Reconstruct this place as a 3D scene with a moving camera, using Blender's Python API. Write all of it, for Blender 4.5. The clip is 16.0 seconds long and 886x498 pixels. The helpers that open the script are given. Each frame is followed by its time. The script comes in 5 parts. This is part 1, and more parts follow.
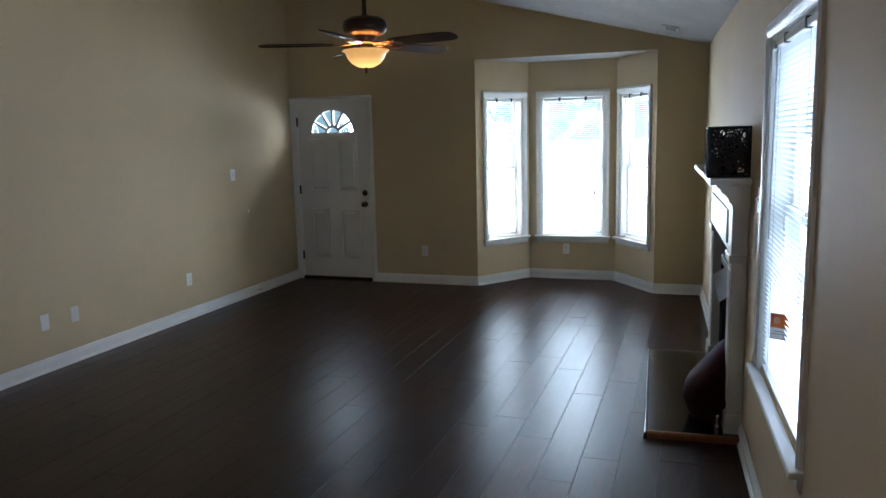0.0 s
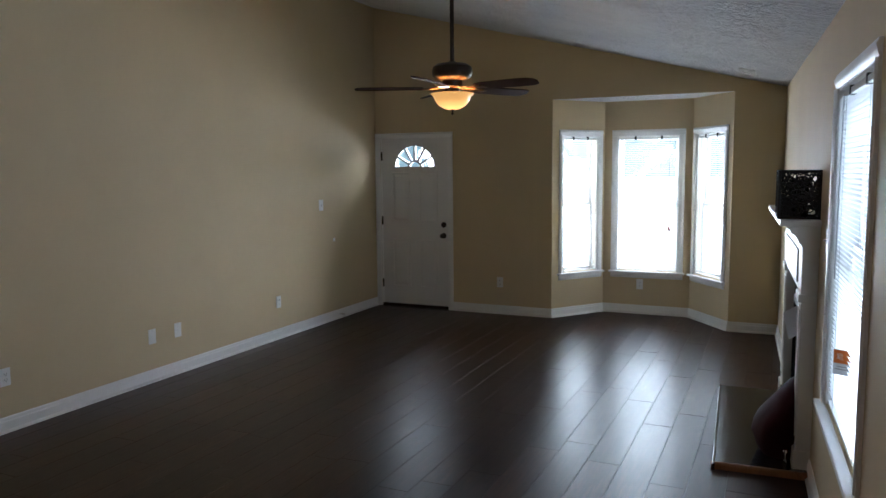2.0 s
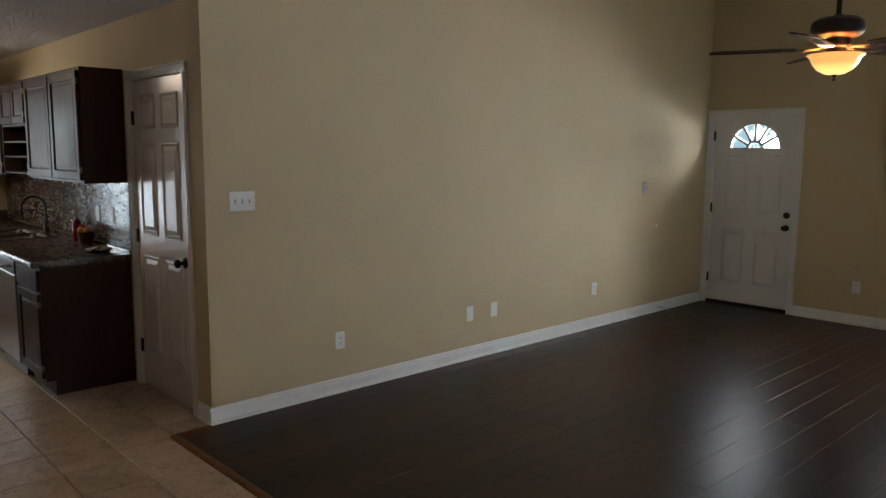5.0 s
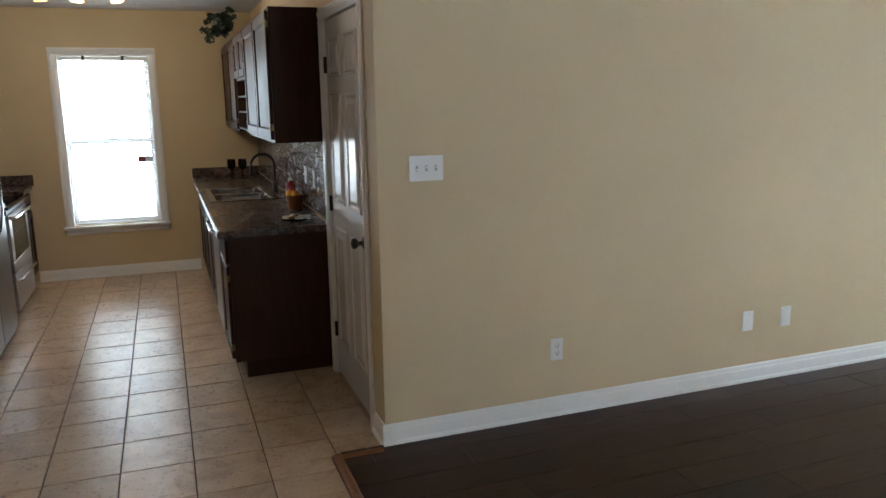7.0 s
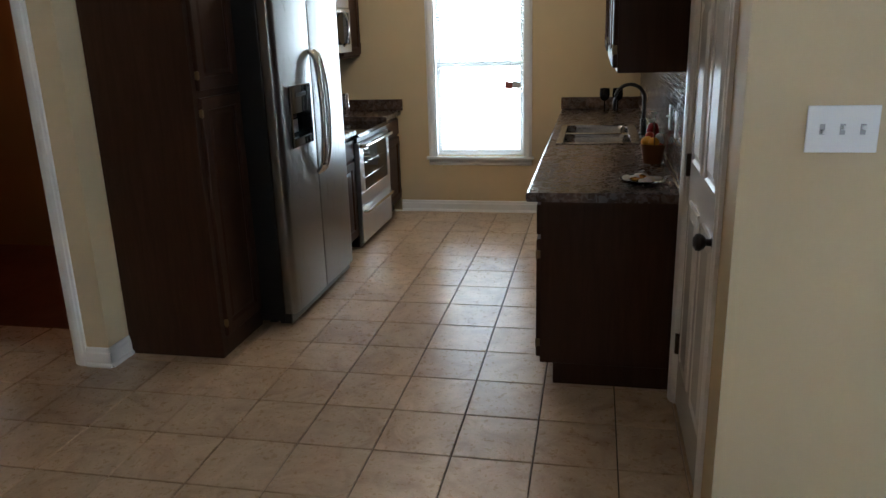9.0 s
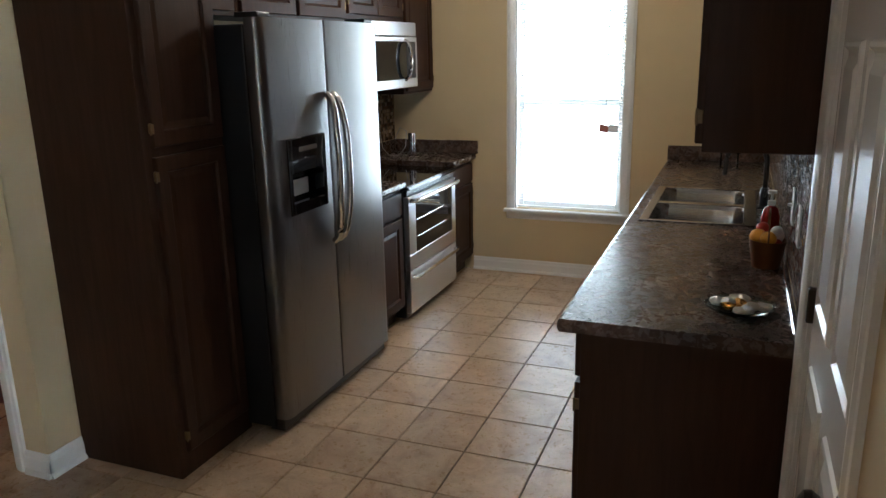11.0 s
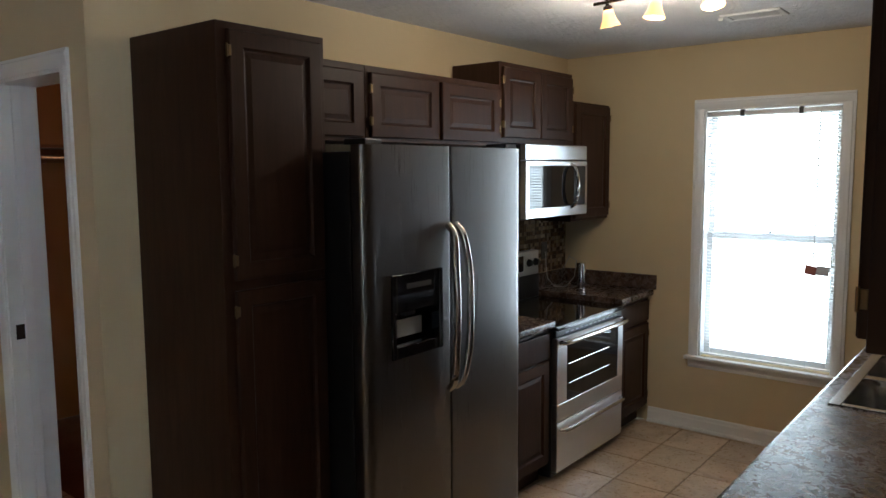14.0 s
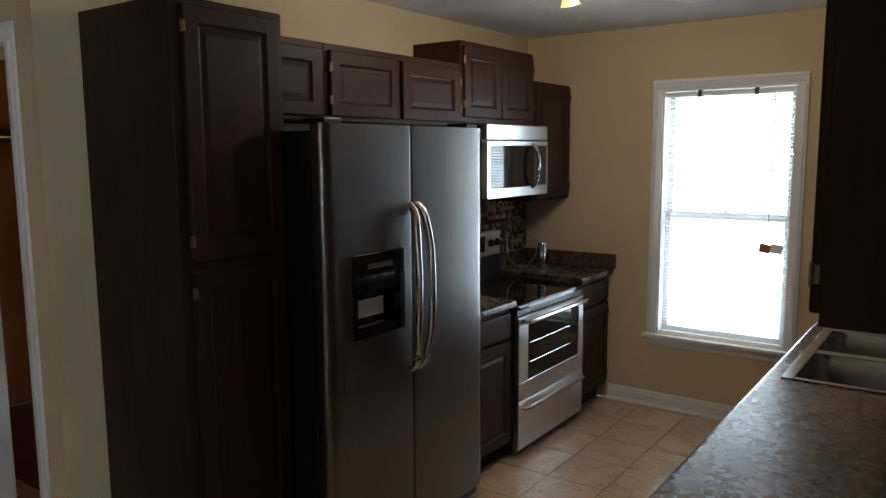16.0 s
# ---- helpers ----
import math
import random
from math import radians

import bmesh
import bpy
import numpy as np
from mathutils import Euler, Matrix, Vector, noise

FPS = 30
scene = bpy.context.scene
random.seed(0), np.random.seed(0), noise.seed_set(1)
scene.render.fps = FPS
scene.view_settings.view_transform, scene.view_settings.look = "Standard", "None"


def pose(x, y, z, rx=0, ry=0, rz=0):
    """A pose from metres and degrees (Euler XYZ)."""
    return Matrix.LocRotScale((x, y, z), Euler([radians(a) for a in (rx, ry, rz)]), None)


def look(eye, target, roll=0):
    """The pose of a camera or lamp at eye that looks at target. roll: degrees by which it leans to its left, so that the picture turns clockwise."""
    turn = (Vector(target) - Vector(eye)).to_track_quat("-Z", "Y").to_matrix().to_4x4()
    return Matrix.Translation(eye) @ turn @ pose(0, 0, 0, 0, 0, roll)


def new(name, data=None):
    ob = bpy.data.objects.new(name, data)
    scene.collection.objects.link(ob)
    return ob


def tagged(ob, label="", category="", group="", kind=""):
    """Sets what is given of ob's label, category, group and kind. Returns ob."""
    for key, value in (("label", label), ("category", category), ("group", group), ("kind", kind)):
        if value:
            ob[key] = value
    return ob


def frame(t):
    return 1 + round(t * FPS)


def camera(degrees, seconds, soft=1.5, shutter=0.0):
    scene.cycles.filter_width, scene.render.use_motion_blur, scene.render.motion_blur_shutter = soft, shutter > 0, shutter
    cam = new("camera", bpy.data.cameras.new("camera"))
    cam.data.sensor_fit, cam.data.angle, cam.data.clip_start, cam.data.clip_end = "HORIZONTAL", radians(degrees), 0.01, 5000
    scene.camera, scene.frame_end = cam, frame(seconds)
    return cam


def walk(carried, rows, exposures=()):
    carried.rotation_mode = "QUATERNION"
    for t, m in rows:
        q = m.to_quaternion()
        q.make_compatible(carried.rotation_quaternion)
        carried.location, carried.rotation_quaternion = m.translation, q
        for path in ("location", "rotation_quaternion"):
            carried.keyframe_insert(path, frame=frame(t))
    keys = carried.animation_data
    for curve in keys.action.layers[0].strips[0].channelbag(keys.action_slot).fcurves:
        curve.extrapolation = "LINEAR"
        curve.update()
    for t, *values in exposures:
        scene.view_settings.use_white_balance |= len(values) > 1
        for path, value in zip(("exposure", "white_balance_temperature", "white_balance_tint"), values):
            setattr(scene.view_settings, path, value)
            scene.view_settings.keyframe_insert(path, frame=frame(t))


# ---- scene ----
cam = camera(61.4, 16.0)
PATH = [
    (0, (0.861, 1.017, 1.625), (0.223, 2.888, 1.323), -1.4),
    (0.5, (0.893, 0.92, 1.636), (0.17, 2.766, 1.375), -0.4),
    (1, (0.979, 0.876, 1.633), (0.187, 2.695, 1.378), -1.0),
    (1.5, (0.944, 0.806, 1.64), (0.128, 2.617, 1.403), -1.2),
    (2, (0.925, 0.728, 1.657), (0.105, 2.54, 1.443), -0.5),
    (2.5, (0.955, 0.685, 1.662), (0.105, 2.494, 1.603), -0.8),
    (3, (0.962, 0.653, 1.675), (0.023, 2.419, 1.692), -0.3),
    (3.5, (0.969, 0.662, 1.676), (-0.077, 2.366, 1.658), -1.0),
    (4, (1.027, 0.729, 1.677), (-0.264, 2.252, 1.547), -0.5),
    (4.5, (0.849, 0.808, 1.642), (-0.59, 2.171, 1.378), -0.2),
    (4.7, (0.693, 0.871, 1.618), (-0.735, 2.247, 1.357), 0.3),
    (6.8, (-0.203, 1.891, 1.605), (-2.024, 2.631, 1.238), 0.1),
    (7, (-0.322, 2.002, 1.62), (-2.161, 2.683, 1.228), -0.8),
    (7.5, (-0.685, 2.177, 1.594), (-2.625, 2.492, 1.224), -0.5),
    (8, (-0.968, 2.325, 1.57), (-2.905, 2.317, 1.07), 0.9),
    (8.2, (-1.097, 2.358, 1.563), (-3.024, 2.256, 1.039), 0.0),
    (10.3, (-2.309, 2.73, 1.637), (-4.128, 2.141, 1.049), -0.5),
    (10.5, (-2.439, 2.707, 1.646), (-4.256, 2.108, 1.062), -0.6),
    (11, (-2.666, 2.7, 1.655), (-4.461, 1.983, 1.143), -1.2),
    (11.5, (-2.926, 2.771, 1.683), (-4.654, 1.862, 1.25), 0.5),
    (12, (-3.086, 2.745, 1.705), (-4.806, 1.808, 1.299), -0.1),
    (12.5, (-3.162, 2.735, 1.707), (-4.864, 1.728, 1.411), -0.5),
    (13, (-3.237, 2.766, 1.717), (-4.885, 1.654, 1.496), -0.3),
    (13.5, (-3.279, 2.81, 1.71), (-4.861, 1.606, 1.489), -0.1),
    (14, (-3.289, 2.829, 1.705), (-4.842, 1.586, 1.494), -0.4),
    (14.5, (-3.298, 2.836, 1.706), (-4.867, 1.615, 1.485), -0.7),
    (15, (-3.294, 2.827, 1.703), (-4.869, 1.622, 1.443), -0.6),
    (15.5, (-3.291, 2.823, 1.698), (-4.88, 1.638, 1.432), -0.2),
    (16, (-3.297, 2.824, 1.698), (-4.907, 1.666, 1.437), -0.4),
]
EXPOSURES = [(0, 0.93, 5350, 12), (3, 1.0, 5700, 15), (4, 0.93, 5800, 13), (4.6, 1.1, 6000, 12), (7, 1.95, 5700, 10), (8, 1.85, 5500, 8), (10.5, 2.27, 5450, 8), (12, 2.05, 5500, 8), (14, 1.7, 5550, 9), (16, 1.53, 5550, 9)]
walk(cam, [(t, look(eye, target, roll)) for t, eye, target, roll in PATH], EXPOSURES)

# ---- light ----
world = bpy.data.worlds.new("sky")
scene.world = world
world.use_nodes = True
wn = world.node_tree.nodes
sky = wn.new("ShaderNodeTexSky")
sky.sky_type = "NISHITA"
sky.sun_disc = False
sky.sun_elevation, sky.sun_rotation = radians(38), radians(120)
world.node_tree.links.new(sky.outputs[0], wn["Background"].inputs[0])
wn["Background"].inputs[1].default_value = 0.12
sun = new("sun", bpy.data.lights.new("sun", "SUN"))
sun.data.energy, sun.data.angle, sun.data.color = 1.0, radians(12), (1.0, 0.96, 0.9)
sun.matrix_world = look((8, -4, 9), (0, 0, 0))


# ---- materials ----
class Mat:
    """A small builder of node materials."""

    def __init__(self, name, color=(0.5, 0.5, 0.5), rough=0.5, metal=0.0, spec=0.5):
        self.m = bpy.data.materials.new(name)
        self.m.use_nodes = True
        self.n, self.l = self.m.node_tree.nodes, self.m.node_tree.links
        self.b = self.n["Principled BSDF"]
        self.b.inputs["Base Color"].default_value = (*color, 1)
        self.b.inputs["Roughness"].default_value = rough
        self.b.inputs["Metallic"].default_value = metal
        self.b.inputs["Specular IOR Level"].default_value = spec

    def coord(self, scale=(1, 1, 1), kind="Object", rot=(0, 0, 0)):
        tc, mp = self.n.new("ShaderNodeTexCoord"), self.n.new("ShaderNodeMapping")
        self.l.new(tc.outputs[kind], mp.inputs[0])
        mp.inputs["Scale"].default_value = scale
        mp.inputs["Rotation"].default_value = rot
        return mp.outputs[0]

    def noise(self, scale, detail=4, rough=0.55, vec=None, distortion=0.0):
        t = self.n.new("ShaderNodeTexNoise")
        t.inputs["Scale"].default_value, t.inputs["Detail"].default_value = scale, detail
        t.inputs["Roughness"].default_value, t.inputs["Distortion"].default_value = rough, distortion
        self.l.new(vec if vec is not None else self.coord(), t.inputs["Vector"])
        return t.outputs["Fac"]

    def ramp(self, fac, stops):
        r = self.n.new("ShaderNodeValToRGB")
        while len(r.color_ramp.elements) < len(stops):
            r.color_ramp.elements.new(0.5)
        for e, (p, c) in zip(r.color_ramp.elements, stops):
            e.position, e.color = p, (*c, 1)
        self.l.new(fac, r.inputs[0])
        return r.outputs[0]

    def grey(self, fac, lo, hi, a=0.3, b=0.7):
        r = self.n.new("ShaderNodeMapRange")
        r.inputs[1].default_value, r.inputs[2].default_value, r.inputs[3].default_value, r.inputs[4].default_value = a, b, lo, hi
        self.l.new(fac, r.inputs[0])
        return r.outputs[0]

    def mix(self, fac, a, b, mode="MIX"):
        x = self.n.new("ShaderNodeMix")
        x.data_type, x.blend_type = "RGBA", mode
        for sock, v in ((x.inputs[0], fac), (x.inputs[6], a), (x.inputs[7], b)):
            if isinstance(v, (int, float)):
                sock.default_value = v
            elif isinstance(v, tuple):
                sock.default_value = (*v, 1)
            else:
                self.l.new(v, sock)
        return x.outputs[2]

    def rand(self):
        return self.n.new("ShaderNodeObjectInfo").outputs["Random"]

    def color(self, sock):
        self.l.new(sock, self.b.inputs["Base Color"])
        return self

    def roughness(self, sock):
        self.l.new(sock, self.b.inputs["Roughness"])
        return self

    def bump(self, sock, strength=0.2, dist=0.002):
        b = self.n.new("ShaderNodeBump")
        b.inputs["Strength"].default_value, b.inputs["Distance"].default_value = strength, dist
        self.l.new(sock, b.inputs["Height"])
        self.l.new(b.outputs[0], self.b.inputs["Normal"])
        return self

    def glow(self, color, strength):
        self.b.inputs["Emission Color"].default_value = (*color, 1)
        self.b.inputs["Emission Strength"].default_value = strength
        return self


def paint(name, color, rough=0.5, vary=0.06, bump=0.1, spec=0.4):
    k = Mat(name, color, rough, 0, spec)
    big, fine = k.noise(1.3, 3), k.noise(220, 2)
    lo, hi = tuple(c * (1 - vary) for c in color), tuple(min(1, c * (1 + vary)) for c in color)
    k.color(k.ramp(big, [(0.3, lo), (0.7, hi)]))
    k.bump(fine, bump, 0.0006)
    return k.m


M_WALL = paint("wall_paint_tan", (0.6, 0.485, 0.3), 0.6, 0.04, 0.25, 0.1)
M_TRIM = paint("trim_white", (0.78, 0.78, 0.76), 0.3, 0.02, 0.05, 0.5)
M_DOOR = paint("door_white", (0.76, 0.75, 0.73), 0.33, 0.02, 0.12, 0.5)
M_PANTRY = paint("pantry_door_white", (0.74, 0.72, 0.68), 0.22, 0.02, 0.1, 0.6)
M_PLASTIC = paint("plastic_white", (0.8, 0.8, 0.78), 0.3, 0.01, 0.02)
M_PLASTIC_D = paint("slot_dark", (0.05, 0.05, 0.05), 0.5, 0.0, 0.0)
M_BLACKP = paint("black_plastic", (0.012, 0.012, 0.013), 0.3, 0.1, 0.05, 0.5)
M_BLACKM = paint("black_matte", (0.015, 0.014, 0.013), 0.6, 0.2, 0.2)
M_BRONZE = Mat("oil_rubbed_bronze", (0.035, 0.024, 0.018), 0.38, 0.7).m
M_ABRONZE = Mat("antique_bronze", (0.16, 0.09, 0.04), 0.33, 0.9).m
M_BRASS = Mat("brass", (0.2, 0.14, 0.07), 0.42, 1.0).m
M_CHROME = Mat("chrome", (0.75, 0.75, 0.76), 0.14, 1.0).m


def ceiling_mat(name="stomped_ceiling", relief=0.8):
    k = Mat(name, (0.74, 0.74, 0.74), 0.85, 0, 0.2)
    v = k.coord((0.5, 1.5, 0.4), "Object")
    n1 = k.noise(13, 3, 0.5, v, 2.0)
    n2 = k.noise(26, 3, 0.6, v, 1.0)
    ridg = k.grey(n1, 0, 1, 0.42, 0.6)
    m = k.n.new("ShaderNodeMath")
    m.operation = "MULTIPLY_ADD"
    k.l.new(n2, m.inputs[0])
    m.inputs[1].default_value = 0.55
    k.l.new(ridg, m.inputs[2])
    k.bump(m.outputs[0], relief, 0.05)
    k.color(k.ramp(k.noise(2, 3), [(0.3, (0.7, 0.7, 0.7)), (0.7, (0.78, 0.78, 0.78))]))
    return k.m


def floor_mat():
    k = Mat("dark_laminate", (0.05, 0.025, 0.018), 0.3, 0, 0.22)
    add = k.n.new("ShaderNodeVectorMath")
    add.operation = "ADD"
    mul = k.n.new("ShaderNodeMath")
    mul.operation = "MULTIPLY"
    mul.inputs[1].default_value = 37.0
    k.l.new(k.rand(), mul.inputs[0])
    k.l.new(k.coord((1, 1, 1)), add.inputs[0])
    k.l.new(mul.outputs[0], add.inputs[1])
    mp = k.n.new("ShaderNodeMapping")
    mp.inputs["Scale"].default_value = (1, 0.09, 1)
    k.l.new(add.outputs[0], mp.inputs[0])
    grain = k.noise(55, 6, 0.65, mp.outputs[0], 0.6)
    mp2 = k.n.new("ShaderNodeMapping")
    mp2.inputs["Scale"].default_value = (1, 0.35, 1)
    k.l.new(add.outputs[0], mp2.inputs[0])
    patch = k.noise(7, 4, 0.6, mp2.outputs[0], 1.6)
    base = k.ramp(grain, [(0.3, (0.012, 0.0052, 0.003)), (0.58, (0.038, 0.0155, 0.0085)), (0.78, (0.076, 0.031, 0.016))])
    red = k.mix(k.grey(patch, 0, 0.35, 0.35, 0.75), base, (0.034, 0.013, 0.007))
    tone = k.ramp(k.rand(), [(0, (0.6, 0.6, 0.6)), (1, (1.15, 1.1, 1.05))])
    k.color(k.mix(1.0, red, tone, "MULTIPLY"))
    k.roughness(k.grey(patch, 0.295, 0.335))
    mp3 = k.n.new("ShaderNodeMapping")
    mp3.inputs["Scale"].default_value = (1, 0.07, 1)
    k.l.new(add.outputs[0], mp3.inputs[0])
    rip = k.noise(60, 3, 0.5, mp3.outputs[0], 0.5)
    m = k.n.new("ShaderNodeMath")
    m.operation = "MULTIPLY_ADD"
    k.l.new(grain, m.inputs[0])
    m.inputs[1].default_value = 0.25
    k.l.new(rip, m.inputs[2])
    k.bump(m.outputs[0], 0.1, 0.0006)
    return k.m


def tile_mat():
    k = Mat("beige_floor_tile", (0.4, 0.3, 0.2), 0.3, 0, 0.65)
    add = k.n.new("ShaderNodeVectorMath")
    add.operation = "ADD"
    mul = k.n.new("ShaderNodeMath")
    mul.operation = "MULTIPLY"
    mul.inputs[1].default_value = 23.0
    k.l.new(k.rand(), mul.inputs[0])
    k.l.new(k.coord(), add.inputs[0])
    k.l.new(mul.outputs[0], add.inputs[1])
    n1 = k.noise(4.5, 6, 0.62, add.outputs[0], 1.4)
    n2 = k.noise(38, 5, 0.7, add.outputs[0])
    c = k.ramp(n1, [(0.3, (0.4, 0.27, 0.165)), (0.5, (0.55, 0.405, 0.265)), (0.72, (0.65, 0.5, 0.345))])
    c = k.mix(k.grey(n2, 0, 0.25, 0.5, 0.75), c, (0.26, 0.17, 0.1))
    tone = k.ramp(k.rand(), [(0, (0.88, 0.87, 0.86)), (1, (1.08, 1.07, 1.05))])
    k.color(k.mix(1.0, c, tone, "MULTIPLY"))
    k.roughness(k.grey(n2, 0.26, 0.31))
    k.bump(n2, 0.12, 0.001)
    return k.m


def wood_dark(name, color=(0.055, 0.03, 0.022), rough=0.33, spec=0.25):
    k = Mat(name, color, rough, 0, spec)
    g = k.noise(30, 6, 0.65, k.coord((1, 1, 0.08)), 0.8)
    big = k.noise(2.5, 3)
    lo, hi = tuple(c * 0.72 for c in color), tuple(c * 1.25 for c in color)
    c = k.ramp(g, [(0.3, lo), (0.7, hi)])
    k.color(k.mix(k.grey(big, 0, 0.3), c, tuple(c * 0.7 for c in color)))
    k.roughness(k.grey(big, rough * 0.85, rough * 1.2))
    k.bump(g, 0.2, 0.001)
    return k.m


def laminate_counter():
    k = Mat("marbled_laminate", (0.1, 0.07, 0.06), 0.3, 0, 0.5)
    v = k.coord((1, 1, 1))
    a = k.noise(7, 6, 0.6, v, 1.0)
    b = k.noise(34, 6, 0.7, v, 0.8)
    c = k.ramp(a, [(0.3, (0.028, 0.017, 0.013)), (0.46, (0.062, 0.039, 0.029)), (0.6, (0.12, 0.08, 0.06)), (0.76, (0.24, 0.175, 0.135))])
    k.color(k.mix(k.grey(b, 0, 0.35, 0.42, 0.72), c, (0.03, 0.02, 0.016)))
    k.roughness(k.grey(b, 0.2, 0.34))
    k.b.inputs["Specular IOR Level"].default_value = 0.6
    k.bump(k.noise(160, 2), 0.05, 0.0004)
    return k.m


def steel(name, color=(0.42, 0.42, 0.43), rough=0.27, along=(60, 60, 0.8), vary=0.2):
    k = Mat(name, color, rough, 1.0)
    g = k.noise(8, 4, 0.6, k.coord(along))
    k.roughness(k.grey(g, rough * (1 - vary), rough * (1 + vary)))
    return k.m


M_CEIL = ceiling_mat()
M_CEIL_K = ceiling_mat("kitchen_ceiling", 0.22)
M_FLOOR = floor_mat()
M_TILE = tile_mat()
M_GROUT = paint("grout", (0.11, 0.08, 0.055), 0.9, 0.15, 0.4)
M_GAP = paint("plank_gap", (0.012, 0.007, 0.005), 0.6, 0.1, 0.1)
M_OAK = wood_dark("oak_transition", (0.2, 0.08, 0.028), 0.35)
M_CAB = wood_dark("cabinet_brown", (0.045, 0.0205, 0.0115), 0.4, 0.12)
M_CABIN = paint("cabinet_inside", (0.02, 0.013, 0.01), 0.7)
M_COUNTER = laminate_counter()
# same steel twice: darkened for dim reflections, lightened for window light on the range
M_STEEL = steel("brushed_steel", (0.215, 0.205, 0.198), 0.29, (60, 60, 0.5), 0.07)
M_STEELB = steel("brushed_steel_window_lit", (0.66, 0.67, 0.69), 0.3, (0.5, 30, 30), 0.06)
M_SINK = steel("sink_steel", (0.46, 0.45, 0.43), 0.22, (20, 20, 20))
M_HANDLE = Mat("handle_steel", (0.6, 0.57, 0.53), 0.2, 1.0).m
M_GLASSB = paint("black_glass", (0.006, 0.006, 0.007), 0.05, 0.0, 0.0, 0.6)
M_STONE = paint("black_hearth_tile", (0.012, 0.012, 0.014), 0.16, 0.3, 0.05, 0.5)
M_BURG = paint("burgundy_fabric", (0.032, 0.0035, 0.007), 0.85, 0.25, 0.8, 0.2)
M_PAPER = paint("paper", (0.75, 0.77, 0.8), 0.35, 0.02, 0.1)
M_ORANGE = paint("orange_print", (0.7, 0.2, 0.05), 0.5)
M_REDP = paint("red_print", (0.35, 0.12, 0.09), 0.5)
M_LEAF = paint("dark_leaf", (0.03, 0.05, 0.03), 0.5, 0.4, 0.2)
M_WICKER = paint("black_wicker", (0.014, 0.012, 0.011), 0.5, 0.2, 0.4)
M_ORFRUIT = paint("orange_fruit", (0.8, 0.36, 0.02), 0.45, 0.1, 0.6)
M_REDFRUIT = paint("red_fruit", (0.5, 0.04, 0.02), 0.35, 0.2, 0.2)
M_BASKET = paint("amber_basket", (0.16, 0.055, 0.012), 0.4, 0.3, 0.5)
M_BOTTLE = paint("red_bottle", (0.25, 0.01, 0.01), 0.15, 0.05)
M_CORD = paint("cord", (0.42, 0.42, 0.42), 0.6)
M_ROOMW = paint("back_room_paint", (0.3, 0.13, 0.035), 0.6, 0.05, 0.2)


def slat_mat():
    k = Mat("blind_slat", (0.8, 0.8, 0.8), 0.4)
    t = k.n.new("ShaderNodeBsdfTranslucent")
    t.inputs[0].default_value = (0.85, 0.87, 0.9, 1)
    mx = k.n.new("ShaderNodeMixShader")
    mx.inputs[0].default_value = 0.15
    k.l.new(k.b.outputs[0], mx.inputs[1])
    k.l.new(t.outputs[0], mx.inputs[2])
    k.l.new(mx.outputs[0], k.n["Material Output"].inputs[0])
    return k.m


def glass_mat():
    k = Mat("window_glass", (1, 1, 1), 0.0)
    g, t, f = k.n.new("ShaderNodeBsdfGlossy"), k.n.new("ShaderNodeBsdfTransparent"), k.n.new("ShaderNodeLayerWeight")
    g.inputs["Roughness"].default_value = 0.02
    f.inputs[0].default_value = 0.5
    pw, sc = k.n.new("ShaderNodeMath"), k.n.new("ShaderNodeMath")
    pw.operation, sc.operation = "POWER", "MULTIPLY_ADD"
    pw.inputs[1].default_value, sc.inputs[1].default_value, sc.inputs[2].default_value = 5.0, 0.85, 0.05
    k.l.new(f.outputs["Facing"], pw.inputs[0])
    k.l.new(pw.outputs[0], sc.inputs[0])
    t.inputs[0].default_value = (0.93, 0.96, 0.95, 1)
    mx = k.n.new("ShaderNodeMixShader")
    k.l.new(sc.outputs[0], mx.inputs[0])
    k.l.new(t.outputs[0], mx.inputs[1])
    k.l.new(g.outputs[0], mx.inputs[2])
    k.l.new(mx.outputs[0], k.n["Material Output"].inputs[0])
    return k.m


def glow_mat(name, color, strength, hot=None, spread=0.05):
    """A lit glass shade, brighter round its bulb; the bulb sits at the mesh's origin."""
    k = Mat(name, tuple(min(1, c) for c in color), 0.3)
    tc, ln = k.n.new("ShaderNodeTexCoord"), k.n.new("ShaderNodeVectorMath")
    ln.operation = "LENGTH"
    k.l.new(tc.outputs["Object"], ln.inputs[0])
    k.l.new(k.grey(ln.outputs["Value"], (hot or strength), strength, 0.0, spread), k.b.inputs["Emission Strength"])
    k.b.inputs["Emission Color"].default_value = (*color, 1)
    return k.m


def outdoor_mat(name, strength, low, high, scale=1.0, top=0.8, trees_to=None):
    """The bright distance outside a window: pale, with faint trees above; its glow is dimmed downwards to shape the
    light indoors.
    """
    k = Mat(name, (0, 0, 0), 1.0, 0, 0)
    v = k.coord((1, 1, 1))
    sep = k.n.new("ShaderNodeSeparateXYZ")
    k.l.new(v, sep.inputs[0])
    trees = k.ramp(k.noise(3.0 * scale, 7, 0.72, v, 1.0), [(0.52, low), (0.62, high)] if trees_to else [(0.4, low), (0.6, high)])
    # emission falls off towards the ground, so less light reaches walls and ceiling
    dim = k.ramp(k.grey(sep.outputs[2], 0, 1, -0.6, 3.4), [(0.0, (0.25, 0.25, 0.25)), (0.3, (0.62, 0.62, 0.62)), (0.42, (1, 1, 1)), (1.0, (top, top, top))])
    mask = k.grey(sep.outputs[2], 0, 1, 0.9, 1.3)
    if trees_to:
        band = k.n.new("ShaderNodeMath")
        band.operation = "MULTIPLY"
        k.l.new(k.grey(sep.outputs[2], 0, 1, 1.42, 1.5), band.inputs[0])
